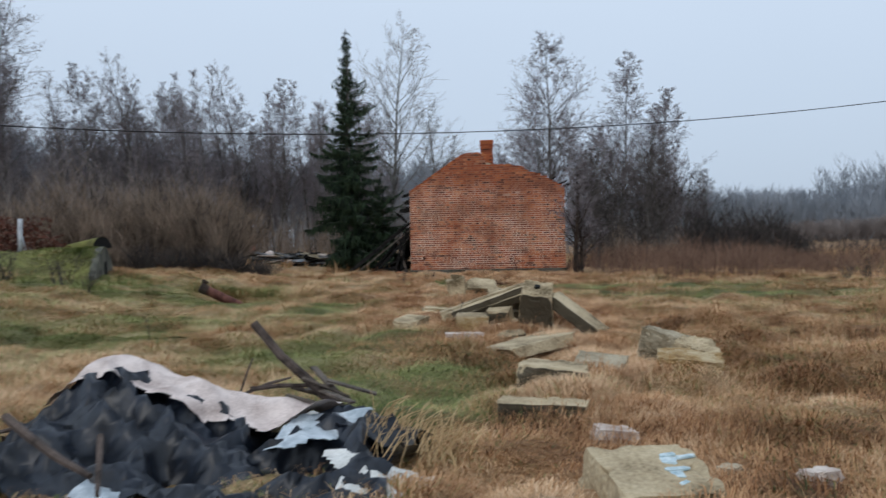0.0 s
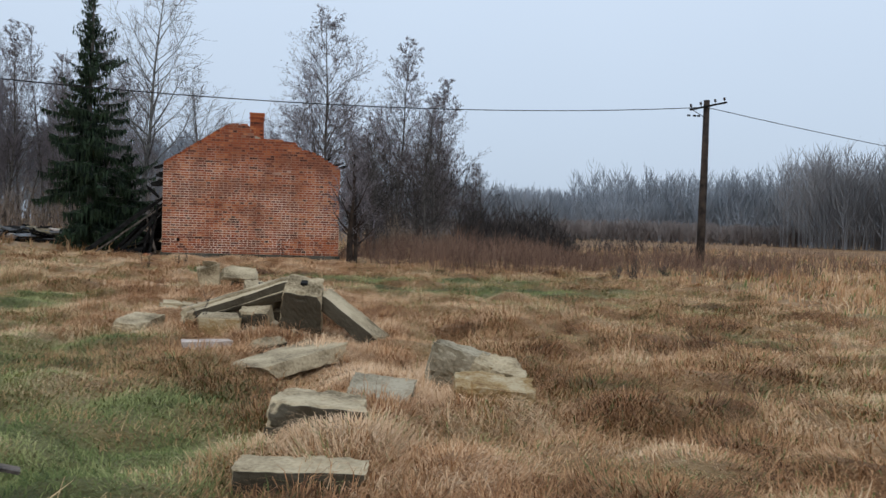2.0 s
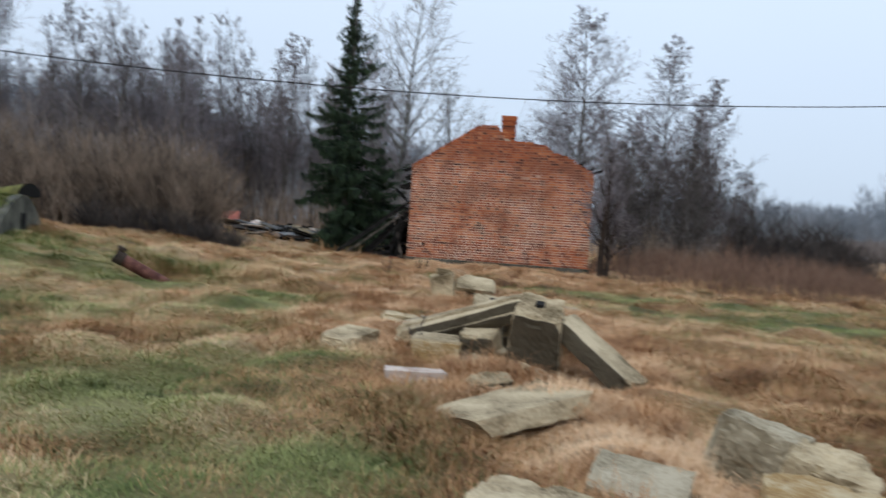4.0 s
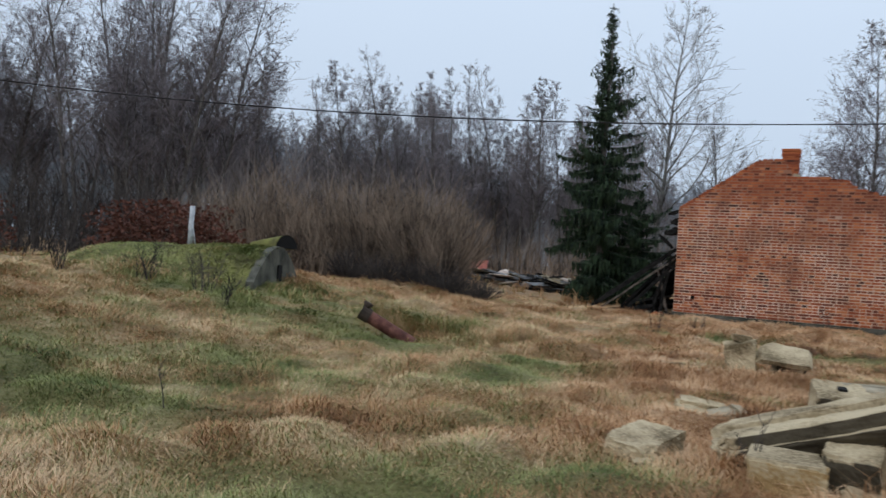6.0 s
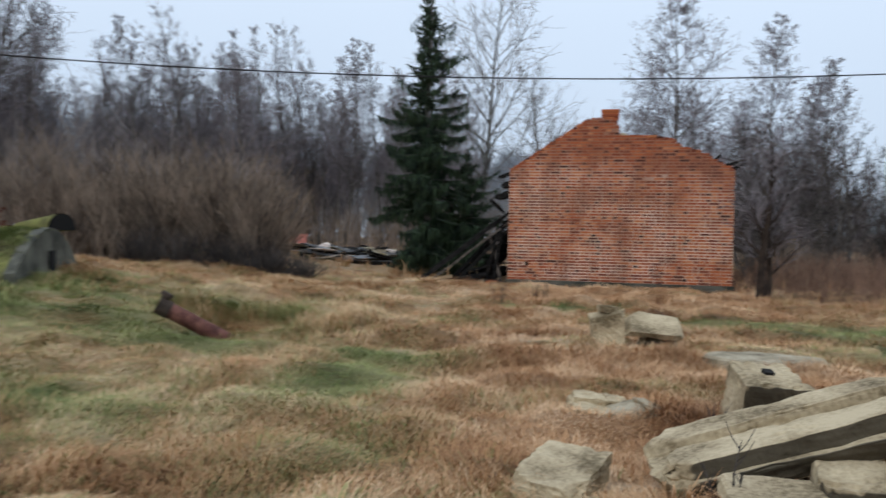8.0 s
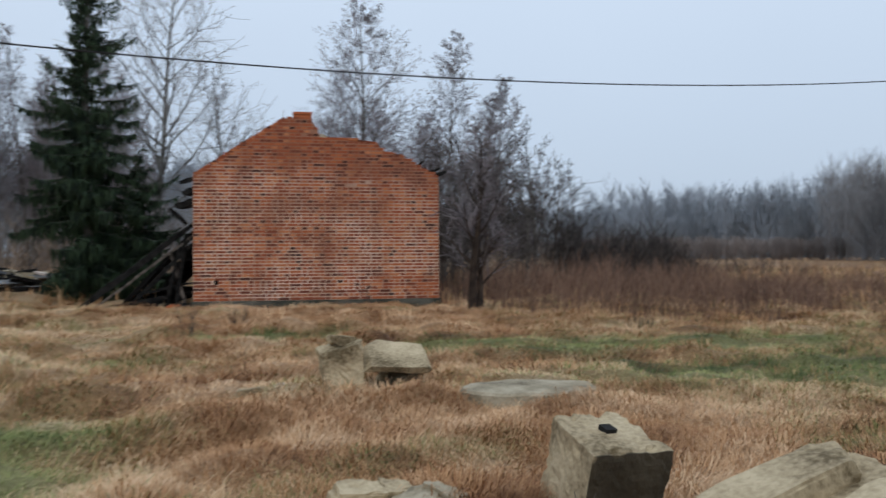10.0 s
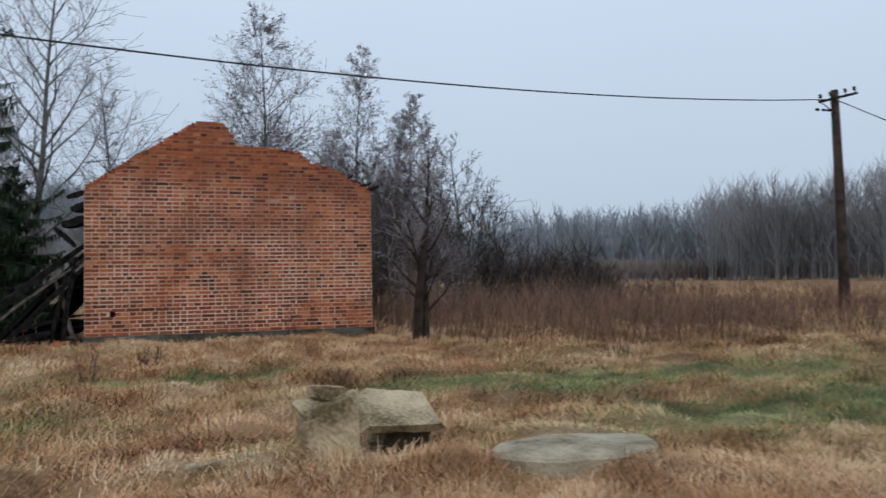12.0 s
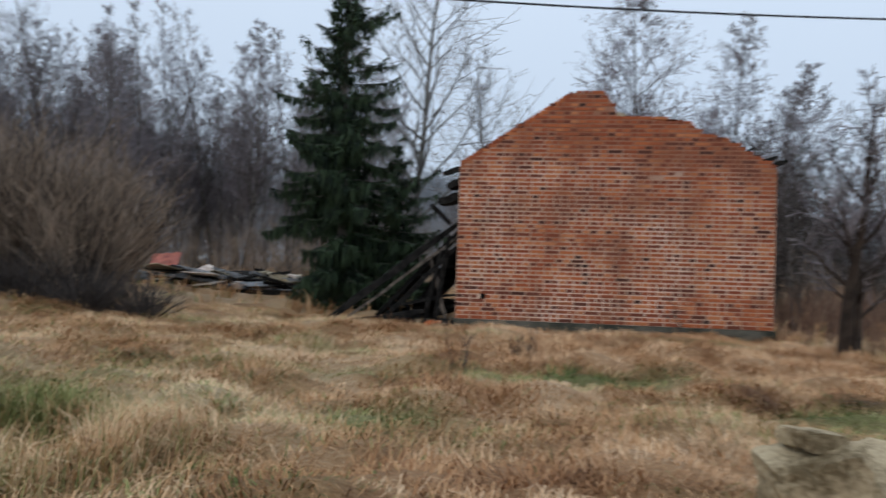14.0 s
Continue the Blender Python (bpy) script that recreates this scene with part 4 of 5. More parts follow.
def build_flat_slab():
    """An oval worn slab lying level in the grass."""
    rng = random.Random(4)
    s, n = Shape(), 40
    rim = []
    for k in range(n):
        a = 2 * math.pi * k / n
        r = 1.0 + 0.10 * noise.noise((math.cos(a) * 1.7, math.sin(a) * 1.7, 2.0)) + 0.03 * rng.uniform(-1, 1)
        rim.append((4.58 + 0.66 * r * math.cos(a), -11.0 + 0.40 * r * math.sin(a)))
    for z, k in ((-0.32, 1.0), (-0.05, 1.0), (-0.025, 0.95), (-0.02, 0.6), (-0.015, 0.25)):
        for x, y in rim:
            px, py = 4.58 + (x - 4.58) * k, -11.0 + (y + 11.0) * k
            s.v.append((px, py, z + (0.012 * noise.noise((px * 5, py * 5, 1)) if z > -0.2 else 0)))
    for i in range(4):
        for k in range(n):
            a, b = i * n + k, i * n + (k + 1) % n
            s.f.append((a, b, b + n, a + n))
    s.f.append(tuple(4 * n + k for k in range(n)))
    tagged(new("oval_slab", s.mesh("oval_slab", MAT_STONE_GREY)), "worn oval grey slab lying flush in straw", "slab", "rubble in the meadow")


build_flat_slab()
for k in range(34):  # chips and scraps spilled under the propped slab
    x, y = rng.uniform(3.7, 4.75), rng.uniform(-16.3, -15.75)
    rock("rubble_chip", (x, y, ground_z(x, y) + rng.uniform(0.02, 0.16)), (rng.uniform(0.06, 0.18), rng.uniform(0.05, 0.12), rng.uniform(0.03, 0.08)), (rng.uniform(-30, 30), rng.uniform(-30, 30), rng.uniform(0, 180)),
         100 + k, rng.choice((MAT_STONE_GREY, MAT_STONE, MAT_STONE_DARK, MAT_BRICK, MAT_PALEBLUE)), "chip of rubble under the propped slab", 0.015, None, 3, category="rubble chip")

# ---- rusty pipe in the meadow ----
pipe = thing("rusty_pipe", (-2.85, -11.3, 0.3), "rusted steel pipe sticking slantwise out of the grass", "pipe")


def build_pipe():
    a, b = Vector((-2.84, -11.32, 0.27)), Vector((-1.66, -10.7, -0.46))
    d = (b - a).normalized()
    side = d.cross(Vector((0, 0, 1))).normalized()
    up = side.cross(d)
    s, n = Shape(), 24
    for r, at in ((0.105, a), (0.105, b), (0.092, b), (0.092, a)):
        for k in range(n):
            an = 2 * math.pi * k / n
            q = at + (side * math.cos(an) + up * math.sin(an)) * r - pipe.location
            s.v.append(tuple(q))
    for i in range(4):
        for k in range(n):
            p, q = i * n + k, i * n + (k + 1) % n
            p2, q2 = ((i + 1) % 4) * n + k, ((i + 1) % 4) * n + (k + 1) % n
            s.f.append((p, q, q2, p2))
    part("tube", s.mesh("tube", MAT_RUST), pipe)
    s = Shape()
    c = a + d * 0.04 - pipe.location
    s.tube([c + up * 0.05 - d * 0.02, c + up * 0.15 - d * 0.03], [0.055, 0.065], 10)
    s.tube([c + up * 0.14 - d * 0.03, c + up * 0.19 - d * 0.03], [0.085, 0.08], 10)
    s.tube([c - d * 0.07, c + d * 0.10], [0.122, 0.120], 16)
    part("stub", s.mesh("stub", MAT_POLE), pipe, "dark rusty stub at the pipe's mouth")


build_pipe()

# ---- power pole and cables ----
PX, PY = 18.52, 0.12


def build_pole(x, y, top, label):
    pole = thing("power_pole", (x, y, -0.3), label, "power pole", "power poles")
    s = Shape()
    s.tube([(0.0, 0.0, -0.4), (0.04, 0.05, 2.0), (0.12, 0.16, 4.0), (0.19, 0.29, top + 0.3)], [0.15, 0.14, 0.125, 0.105], 14)
    part("shaft", s.mesh("shaft", MAT_POLE, True), pole, "dark weathered wooden shaft")
    arm = Shape()
    arm.box((-0.78, -0.04, -0.035), (0.78, 0.04, 0.035))
    bar = part("crossarm", arm.mesh("crossarm", MAT_CHAR), pole, "thin dark steel crossarm", pose(0.19, 0.15, top + 0.08, 0, -14, 8))
    for k in (-0.72, -0.30, 0.32, 0.72):
        s = Shape()
        s.tube([(k, 0, 0.03), (k, 0, 0.10)], [0.012, 0.012], 6)
        s.tube([(k, 0, 0.09), (k, 0, 0.11), (k, 0, 0.15), (k, 0, 0.19), (k, 0, 0.20)], [0.03, 0.05, 0.035, 0.045, 0.02], 10)
        part("insulator", s.mesh("insulator", MAT_CERAMIC, True), bar)
    s = Shape()
    s.tube([(-0.55, 0.15, top - 0.02), (0.1, 0.18, top - 0.35)], [0.015, 0.015], 5)
    part("stay", s.mesh("stay", MAT_CHAR), pole)
    s = Shape()
    for k in (-0.62, -0.40, -0.24):
        s.tube([(k, 0.12, top - 0.30), (k + 0.10, 0.13, top - 0.30)], [0.035, 0.035], 8)
    part("clamp", s.mesh("clamp", MAT_CHAR), pole, "dark cable clamps")
    return pole


build_pole(PX, PY, 6.15, "dark wooden power pole with a steel crossarm and insulators")


def build_cables():
    p = Vector((18.66, 0.36, 5.90))
    q = Vector((-12.52, -7.78, 4.95))
    s, pts = Shape(), []
    for k in range(61):
        u = k / 60 * 1.36
        c = p + (q - p) * u
        c.z -= 0.80 * 4 * u * (1 - u)
        pts.append(c)
    s.tube(pts, [0.015] * len(pts), 5)
    tagged(new("overhead_cable", s.mesh("overhead_cable", MAT_WIRE)), "black overhead cable sagging between two poles", "cable", "overhead cables")
    s, pts = Shape(), []
    for k in range(31):
        u = k * 1.5
        pts.append(p + Vector((0.93 * u, 0.37 * u, -0.05 * u + 0.0009 * u * u)))
    s.tube(pts, [0.015] * len(pts), 5)
    tagged(new("overhead_cable", s.mesh("overhead_cable", MAT_WIRE)), "black overhead cable running off to the far wood", "cable", "overhead cables")
    e = p + (q - p) * 1.36
    e.z -= 0.80 * 4 * 1.36 * (1 - 1.36)
    return e


end = build_cables()
build_pole(end.x - 0.15, end.y - 0.25, end.z + 0.12, "dark wooden power pole at the edge of the wood")

# ---- earth-covered root cellar ----
cellar = thing("root_cellar", (-8.2, -8.2, 0.2), "earth-covered root cellar with mossy roof and concrete front", "root cellar")


def build_cellar():
    s = Shape()
    a, b = Vector((-6.85, -8.79, 0)), Vector((-10.7, -10.47, 0))
    d = (b - a).normalized()
    side = Vector((d.y, -d.x, 0))
    n, m = 60, 30
    for i in range(n + 1):
        for j in range(m + 1):
            q = a + d * (4.95 * i / n) + side * (2.05 * (2 * j / m - 1))
            s.v.append((q.x + 8.2, q.y + 8.2, max(-0.25, mound_z(q.x, q.y) - 0.2)))
    for i in range(n):
        for j in range(m):
            p = i * (m + 1) + j
            s.f.append((p, p + 1, p + m + 2, p + m + 1))
    part("mossy_roof", s.mesh("mossy_roof", MAT_MOSS, True), cellar, "mound covered in bright green moss and grass")
    s = Shape()
    w = Matrix.Translation((1.36, -0.58, 0.0)) @ Matrix.Rotation(math.atan2(d.y, d.x), 4, "Z")
    edge = [1.7 * k / 5 for k in range(-5, 6)]
    outline = [(-1.7, -0.4), (1.7, -0.4)] + [(-y, -0.02 + 1.08 * (1 - abs(y / 2.1) ** 1.9)) for y in edge]
    size = len(outline)
    for x in (-0.14, 0.02):
        s.v += [tuple(w @ Vector((x, y, z))) for y, z in outline]
    s.f += [tuple(range(size)), tuple(reversed(range(size, 2 * size)))] + [(k, size + k, size + (k + 1) % size, (k + 1) % size) for k in range(size)]
    part("front_wall", s.mesh("front_wall", MAT_CELLAR), cellar, "grey concrete front wall")
    # black plate on the wall, the opening's shade put into colour
    s = Shape()
    s.box((-0.17, -0.2, 0.30), (-0.15, 0.12, 0.66), w)
    part("opening", s.mesh("opening", MAT_DARK), cellar, "small dark opening")
    s = Shape()
    c = Vector((0.62, 0.75, 1.02))
    pts = []
    for k in range(9):
        an = math.pi * k / 8
        pts.append((0.32 * math.cos(an), 0.33 * math.sin(an)))
    for y in (-0.05, 1.6):
        s.v += [(c.x + px * 0.6 - 0.62 * y, c.y + px * 0.5 + 0.1 * y, c.z + pz * (1 - 0.2 * max(y, 0)) - 0.05 * max(y, 0)) for px, pz in pts]
    for k in range(8):
        s.f.append((k, k + 1, 10 + k, 9 + k))
    part("second_vault", s.mesh("second_vault", MAT_MOSS, True), cellar, "smaller mossy vault behind")
    # black face closes the vault, its inner shade painted on
    s = Shape()
    s.v += [(c.x + px * 0.6 + 0.035, c.y + px * 0.5 - 0.005, c.z + pz * 0.97) for px, pz in pts]
    s.f.append(tuple(range(9)))
    part("vault_mouth", s.mesh("vault_mouth", MAT_DARK), cellar, "dark mouth of the second vault")
    s = Shape()
    s.tube([(-0.45, -1.2, 0.9), (-0.44, -1.2, 1.82)], [0.055, 0.055], 12)
    s.tube([(-0.30, -1.2, 1.0), (-0.42, -1.2, 1.5)], [0.012, 0.012], 6)
    part("vent_pipe", s.mesh("vent_pipe", MAT_POST, True), cellar, "white-grey vent pipe standing on the moss")


build_cellar()

# ---- heap of burnt roofing by the wood ----
heap = thing("debris_heap", (-6.9, 5.7, 0.4), "long heap of charred boards, roof sheets and rubble", "debris heap")


def build_heap():
    rng = random.Random(12)
    a, b = Vector((-8.7, 5.0, 0)), Vector((-4.4, 7.0, 0))
    for k in range(110):
        u = rng.random()
        c = a + (b - a) * u + Vector((rng.uniform(-0.4, 0.4), rng.uniform(-0.8, 0.8), 0))
        z = gz(c.x, c.y) + rng.uniform(0.05, 0.5)
        s = Shape()
        kind = rng.random()
        if kind < 0.42:
            w, name, mat = (rng.uniform(0.5, 1.3), 0.07, 0.035), "board", rng.choice((MAT_CHAR, MAT_SLATE, MAT_GREYWOOD, MAT_SLATE))
        elif kind < 0.75 and u > 0.35:
            w, name, mat = (rng.uniform(0.12, 0.3), rng.uniform(0.1, 0.2), rng.uniform(0.06, 0.12)), "stone", rng.choice((MAT_STONE, MAT_STONE_WHITE, MAT_STONE_GREY))
        else:
            w, name, mat = (rng.uniform(0.25, 0.6), rng.uniform(0.2, 0.4), 0.012), "sheet", rng.choice((MAT_SLATE, MAT_CHAR, MAT_STONE_GREY, MAT_STONE_WHITE))
        s.box((-w[0], -w[1], -w[2]), w)
        part(name, s.mesh(name, mat), heap, m=pose(c.x + 6.9, c.y - 5.7, z - 0.4, rng.uniform(-16, 16), rng.uniform(-14, 14), rng.uniform(-30, 60)))
    s = Shape()
    for k in range(7):
        x = k * 0.12
        s.v += [(x - 0.4, -0.3, 0.03 * (k % 2)), (x - 0.4, 0.35, 0.22 + 0.03 * (k % 2))]
    s.f += [(2 * k, 2 * k + 2, 2 * k + 3, 2 * k + 1) for k in range(6)]
    part("red_sheet", s.mesh("red_sheet", MAT_REDTILE), heap, "crumpled red roofing sheet", pose(-1.2, -0.9, 0.58, 10, -6, 15))
    s = Shape()
    for k in range(60):
        u = rng.random()
        c = a + (b - a) * u + Vector((6.9, -5.7 + rng.uniform(-0.5, 0.7), 0))
        p = Vector((c.x, c.y, rng.uniform(-0.1, 0.3)))
        e = p + Vector((rng.uniform(-0.8, 0.8), rng.uniform(-0.5, 0.5), rng.uniform(-0.1, 0.3)))
        s.tube([p, e], [0.03, 0.02], 4)
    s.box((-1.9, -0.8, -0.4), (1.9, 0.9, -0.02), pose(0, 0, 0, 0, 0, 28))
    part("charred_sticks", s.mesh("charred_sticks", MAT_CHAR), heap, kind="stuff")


build_heap()

# ---- tarpaulin heap by the start of the path ----
tarp = thing("tarpaulin_heap", (2.6, -22.7, -0.35), "heap of rubbish under a torn black plastic sheet", "rubbish heap")


def heap_height(x, y):
    """Height of the rubbish under the sheets, from the heap's own foot."""
    h = 0.53 * math.exp(-(((x + 0.9) / (0.42 if x < -0.9 else 1.0)) ** 2 + (y / (1.0 if y < 0 else 0.55)) ** 2)) + 0.10 * math.exp(-(((x - 0.4) / 0.6) ** 2 + ((y - 0.15) / 0.7) ** 2))
    h = max(h, 0.30 * math.exp(-(((x - 0.9) / 0.6) ** 2 + ((y + 0.3) / 0.6) ** 2)))
    h = max(h, 0.22 * math.exp(-(((x + 1.3) / 0.7) ** 2 + ((y + 0.9) / 0.5) ** 2)))
    return h


def sheet_mesh(name, mat, x0, x1, y0, y1, lift, crumple, seed, torn=0.25, res=0.03, wave=1.7, smooth=True):
    """A crumpled sheet laid over the heap, with a ragged outline."""
    nx, ny = int((x1 - x0) / res), int((y1 - y0) / res)
    s, idx = Shape(), {}
    for j in range(ny + 1):
        for i in range(nx + 1):
            x, y = x0 + (x1 - x0) * i / nx, y0 + (y1 - y0) * j / ny
            ex = min(i / nx, 1 - i / nx, j / ny, 1 - j / ny)
            if ex < torn * (0.5 + noise.noise((x * 2.3 + seed, y * 2.3, seed))) * 0.5:
                continue
            q = Vector((x * wave + seed, y * wave * 1.3 + 0.5 * x, seed * 1.7))
            r = abs(noise.noise(q)) + 0.55 * abs(noise.noise(q * 2.1 + Vector((0, 0, 3)))) + 0.22 * abs(noise.noise(q * 5.7))
            fold = crumple * (0.42 - r)
            idx[i, j] = len(s.v)
            jx, jy = (0, 0) if smooth else (res * 0.7 * noise.noise((i * 3.1, j * 2.7, seed)), res * 0.7 * noise.noise((i * 2.3, j * 3.7, seed + 9)))
            s.v.append((x + 0.5 * fold + jx, y - 0.4 * fold + jy, max(0.03, heap_height(x, y) + lift + fold)))
    for j in range(ny):
        for i in range(nx):
            c = [idx.get(p) for p in ((i, j), (i + 1, j), (i + 1, j + 1), (i, j + 1))]
            if None not in c and smooth:
                s.f.append(tuple(c))
            elif None not in c:  # stiff foil breaks into flat three-cornered facets
                k = (i * 7 + j * 13) % 2
                s.f += [(c[k], c[1 + k], c[(3 + k) % 4]), (c[1 + k], c[2 + k], c[(3 + k) % 4])]
    return s.mesh(name, mat, True)


def build_tarp():
    rng = random.Random(21)
    part("black_sheet", sheet_mesh("black_sheet", MAT_FOIL, -1.75, 1.55, -1.4, 0.18, 0.05, 0.34, 2.0, res=0.05, wave=2.3, smooth=False), tarp, "creased black plastic sheet")
    part("fleece_sheet", sheet_mesh("fleece_sheet", MAT_FLEECE, -1.35, 1.15, -0.36, 0.50, 0.155, 0.20, 6.0, 0.40, wave=1.1), tarp, "dirty pinkish fleece over the rubbish")
    part("white_sheet", sheet_mesh("white_sheet", MAT_WHITE, -0.35, 0.55, 0.25, 0.85, 0.10, 0.10, 9.0, 0.3), tarp, "dirty white sheet")
    part("blue_scrap", sheet_mesh("blue_scrap", MAT_PALEBLUE, 0.45, 1.15, -0.75, -0.15, 0.11, 0.16, 13.0, 0.6), tarp, "torn pale blue plastic scrap")
    part("white_scrap", sheet_mesh("white_scrap", MAT_WHITE, 0.85, 1.7, -1.25, -0.65, 0.09, 0.12, 17.0, 0.6), tarp, "torn white plastic scrap at the foot")
    part("black_scrap", sheet_mesh("black_scrap", MAT_FOIL, 0.5, 1.65, -0.55, 0.4, 0.03, 0.26, 23.0, 0.5, 0.06, 2.2, False), tarp, "crumpled black foil edge")
    part("blue_scrap", sheet_mesh("blue_scrap", MAT_PALEBLUE, -0.45, 0.1, -1.35, -1.0, 0.07, 0.12, 27.0, 0.6), tarp, "pale blue plastic scrap")
    s = Shape()  # the long leaning stick
    s.tube([(0.75, 0.55, 0.16), (0.50, 0.46, 0.44), (0.25, 0.42, 0.68), (0.05, 0.40, 0.93)], [0.045, 0.038, 0.034, 0.032], 7)
    part("long_stick", s.mesh("long_stick", MAT_STICK), tarp, "long weathered stick leaning out of the heap")
    for k, (a, b, r) in enumerate((((-0.2, 0.45, 0.30), (0.35, 0.35, 0.52), 0.014), ((0.05, 0.30, 0.42), (0.62, 0.55, 0.45), 0.02), ((0.3, 0.5, 0.40), (0.75, 0.7, 0.30), 0.02),
                                   ((-0.95, -1.0, 0.52), (-0.2, -1.35, 0.30), 0.028), ((-0.35, -1.0, 0.44), (-0.1, -1.45, 0.2), 0.02), ((-0.1, 0.4, 0.35), (0.0, 0.5, 0.62), 0.009),
                                   ((-2.1, -0.3, 0.12), (-1.35, 0.1, 0.22), 0.02), ((-2.2, -0.6, 0.08), (-1.5, -0.2, 0.15), 0.018), ((0.9, 0.2, 0.3), (1.3, -0.2, 0.2), 0.02))):
        s = Shape()
        a, b = Vector(a), Vector(b)
        pts = [a + (b - a) * t + Vector((0, 0, 0.03 * math.sin(3 * t + k))) for t in (0, 0.33, 0.66, 1)]
        s.tube(pts, [r, r * 0.9, r * 0.8, r * 0.6], 6)
        part("stick", s.mesh("stick", MAT_STICK), tarp)
    for k in range(7):  # rotten slats of an old crate
        s = Shape()
        s.box((-0.2, -0.03, -0.008), (0.2, 0.03, 0.008))
        part("slat", s.mesh("slat", MAT_GREYWOOD), tarp, m=pose(0.60 + rng.uniform(-0.1, 0.15), 0.42 + rng.uniform(-0.2, 0.3), 0.33 + 0.02 * k, rng.uniform(-10, 10), rng.uniform(5, 28), rng.uniform(20, 70) if k % 3 else -40))
    s = Shape()  # dry straw sticking from the rim
    for k in range(150):
        x, y = rng.uniform(1.1, 1.75), rng.uniform(-0.7, 0.35)
        a = rng.uniform(-0.6, 2.2)
        length = rng.uniform(0.12, 0.38)
        p = Vector((x, y, 0.05 + max(0.0, heap_height(x, y))))
        d = Vector((math.cos(a) * 0.6, math.sin(a) * 0.6, 0.8)) * length
        s.tube([p, p + d * 0.6, p + Vector((d.x * 1.2, d.y * 1.2, d.z * 0.75))], [0.004, 0.003, 0.001], 3, False)
    part("straw", s.mesh("straw", MAT_STRAW_STEM), tarp, "pale dry straw at the rim", kind="stuff")


MAT_STRAW_STEM = material("pale_straw_stems", (0.36, 0.22, 0.10), (0.66, 0.48, 0.26), 0.8, 4.0, 30.0, 0.0)
build_tarp()


# ---- bare trees ----
def branch_out(rng, wood, twigs, p, d, length, r, level, top, spread, droop, cones, twiggy=(7, 5)):
    """One branch with its side branches; thick ones go to the wood, fine ones to the twigs."""
    n = 4 if level < 2 else 2
    pts, rad, dirs = [p.copy()], [r], [d.copy()]
    for i in range(n):
        d = (d + Vector((rng.gauss(0, 0.13), rng.gauss(0, 0.13), rng.gauss(0.07 - droop, 0.08)))).normalized()
        p = p + d * (length / n)
        pts.append(p.copy())
        rad.append(max(0.0052, r * (1 - 0.8 * (i + 1) / n)))
        dirs.append(d.copy())
    (wood if level < 2 else twigs).tube(pts, rad, 5 if level == 0 else (4 if level == 1 else 3), False)
    if level >= top:
        if cones and rng.random() < cones:
            for q in pts[1:]:
                for _ in range(2):
                    o = q + Vector((rng.gauss(0, 0.05), rng.gauss(0, 0.05), rng.gauss(-0.02, 0.04)))
                    w = rng.uniform(0.012, 0.028)
                    twigs.poly([o, o + Vector((w, 0.3 * w, -1.6 * w)), o + Vector((-0.4 * w, w, -2.2 * w)), o + Vector((-w, -w * 0.5, -0.9 * w))])
        return
    kids = twiggy[level - 1]
    for _ in range(kids):
        k = rng.uniform(0.25, 1.0)
        i = min(n - 1, int(k * n))
        q = pts[i] + (pts[i + 1] - pts[i]) * (k * n - i)
        ax = dirs[i + 1]
        s = ax.cross(Vector((rng.gauss(0, 1), rng.gauss(0, 1), rng.gauss(0, 1)))).normalized()
        nd = (ax * (1 - spread * 0.6) + s * spread).normalized()
        branch_out(rng, wood, twigs, q, nd, length * rng.uniform(0.32, 0.55), max(0.006, r * 0.42), level + 1, top, spread, droop, cones, twiggy)


def bare_tree(seed, height, limbs, crown_at, spread, reach, stems, mats, name, label, radius=0.12, droop=0.0, cones=0.0, fork=0.0, twiggy=(7, 5)):
    rng = random.Random(seed)
    wood, twigs = Shape(), Shape()
    for st in range(stems):
        a = rng.uniform(0, 6.28)
        h = height * (1.0 if st == 0 else rng.uniform(0.62, 0.92))
        lean = (0.02 if stems == 1 else 0.12) + fork * rng.random()
        p, d = Vector((0.12 * st * math.cos(a), 0.12 * st * math.sin(a), -0.3)), Vector((lean * math.cos(a), lean * math.sin(a), 1)).normalized()
        pts, n = [p.copy()], 9
        for i in range(n):
            d = (d + Vector((rng.gauss(0, 0.045), rng.gauss(0, 0.045), 0.05))).normalized()
            p = p + d * ((h + 0.3) / n)
            pts.append(p.copy())
        rr = radius * (1.0 if st == 0 else 0.7)
        rad = [max(0.008, rr * (1 - 0.93 * (i / n) ** 0.8)) for i in range(n + 1)]
        rad[0] *= 1.25
        wood.tube(pts, rad, 7, False)
        for k in range(limbs if st == 0 else int(limbs * 0.7)):
            u = crown_at + (0.99 - crown_at) * ((k + rng.random()) / limbs)
            i = min(n - 1, int(u * n))
            q = pts[i] + (pts[i + 1] - pts[i]) * (u * n - i)
            an = k * 2.4 + rng.uniform(-0.5, 0.5)
            out = Vector((math.cos(an), math.sin(an), 0))
            nd = (out * spread + Vector((0, 0, 1 - 0.55 * spread))).normalized()
            ln = reach * h * (1.12 - u) * rng.uniform(0.6, 1.15) + 0.3
            branch_out(rng, wood, twigs, q, nd, ln, rad[i] * 0.5, 1, 3, 0.62, droop, cones, twiggy)
    tree = thing(name, (0, 0, 0), label, "tree")
    part("trunk", wood.mesh("trunk", mats[0]), tree, "bark of trunk and limbs")
    part("crown", twigs.mesh("crown", mats[1]), tree, "bare winter twigs")
    return tree


def plant(tree, x, y, rz=0.0, scale=1.0, label="", group=""):
    ob = copy_thing(tree, pose(x, y, gz(x, y), 0, 0, rz) @ Matrix.Diagonal((scale, scale, scale, 1)))
    return tagged(ob, label, group=group)


def settle_tree(tree, x, y, group=""):
    tree.matrix_world = pose(x, y, gz(x, y))
    return tagged(tree, group=group)


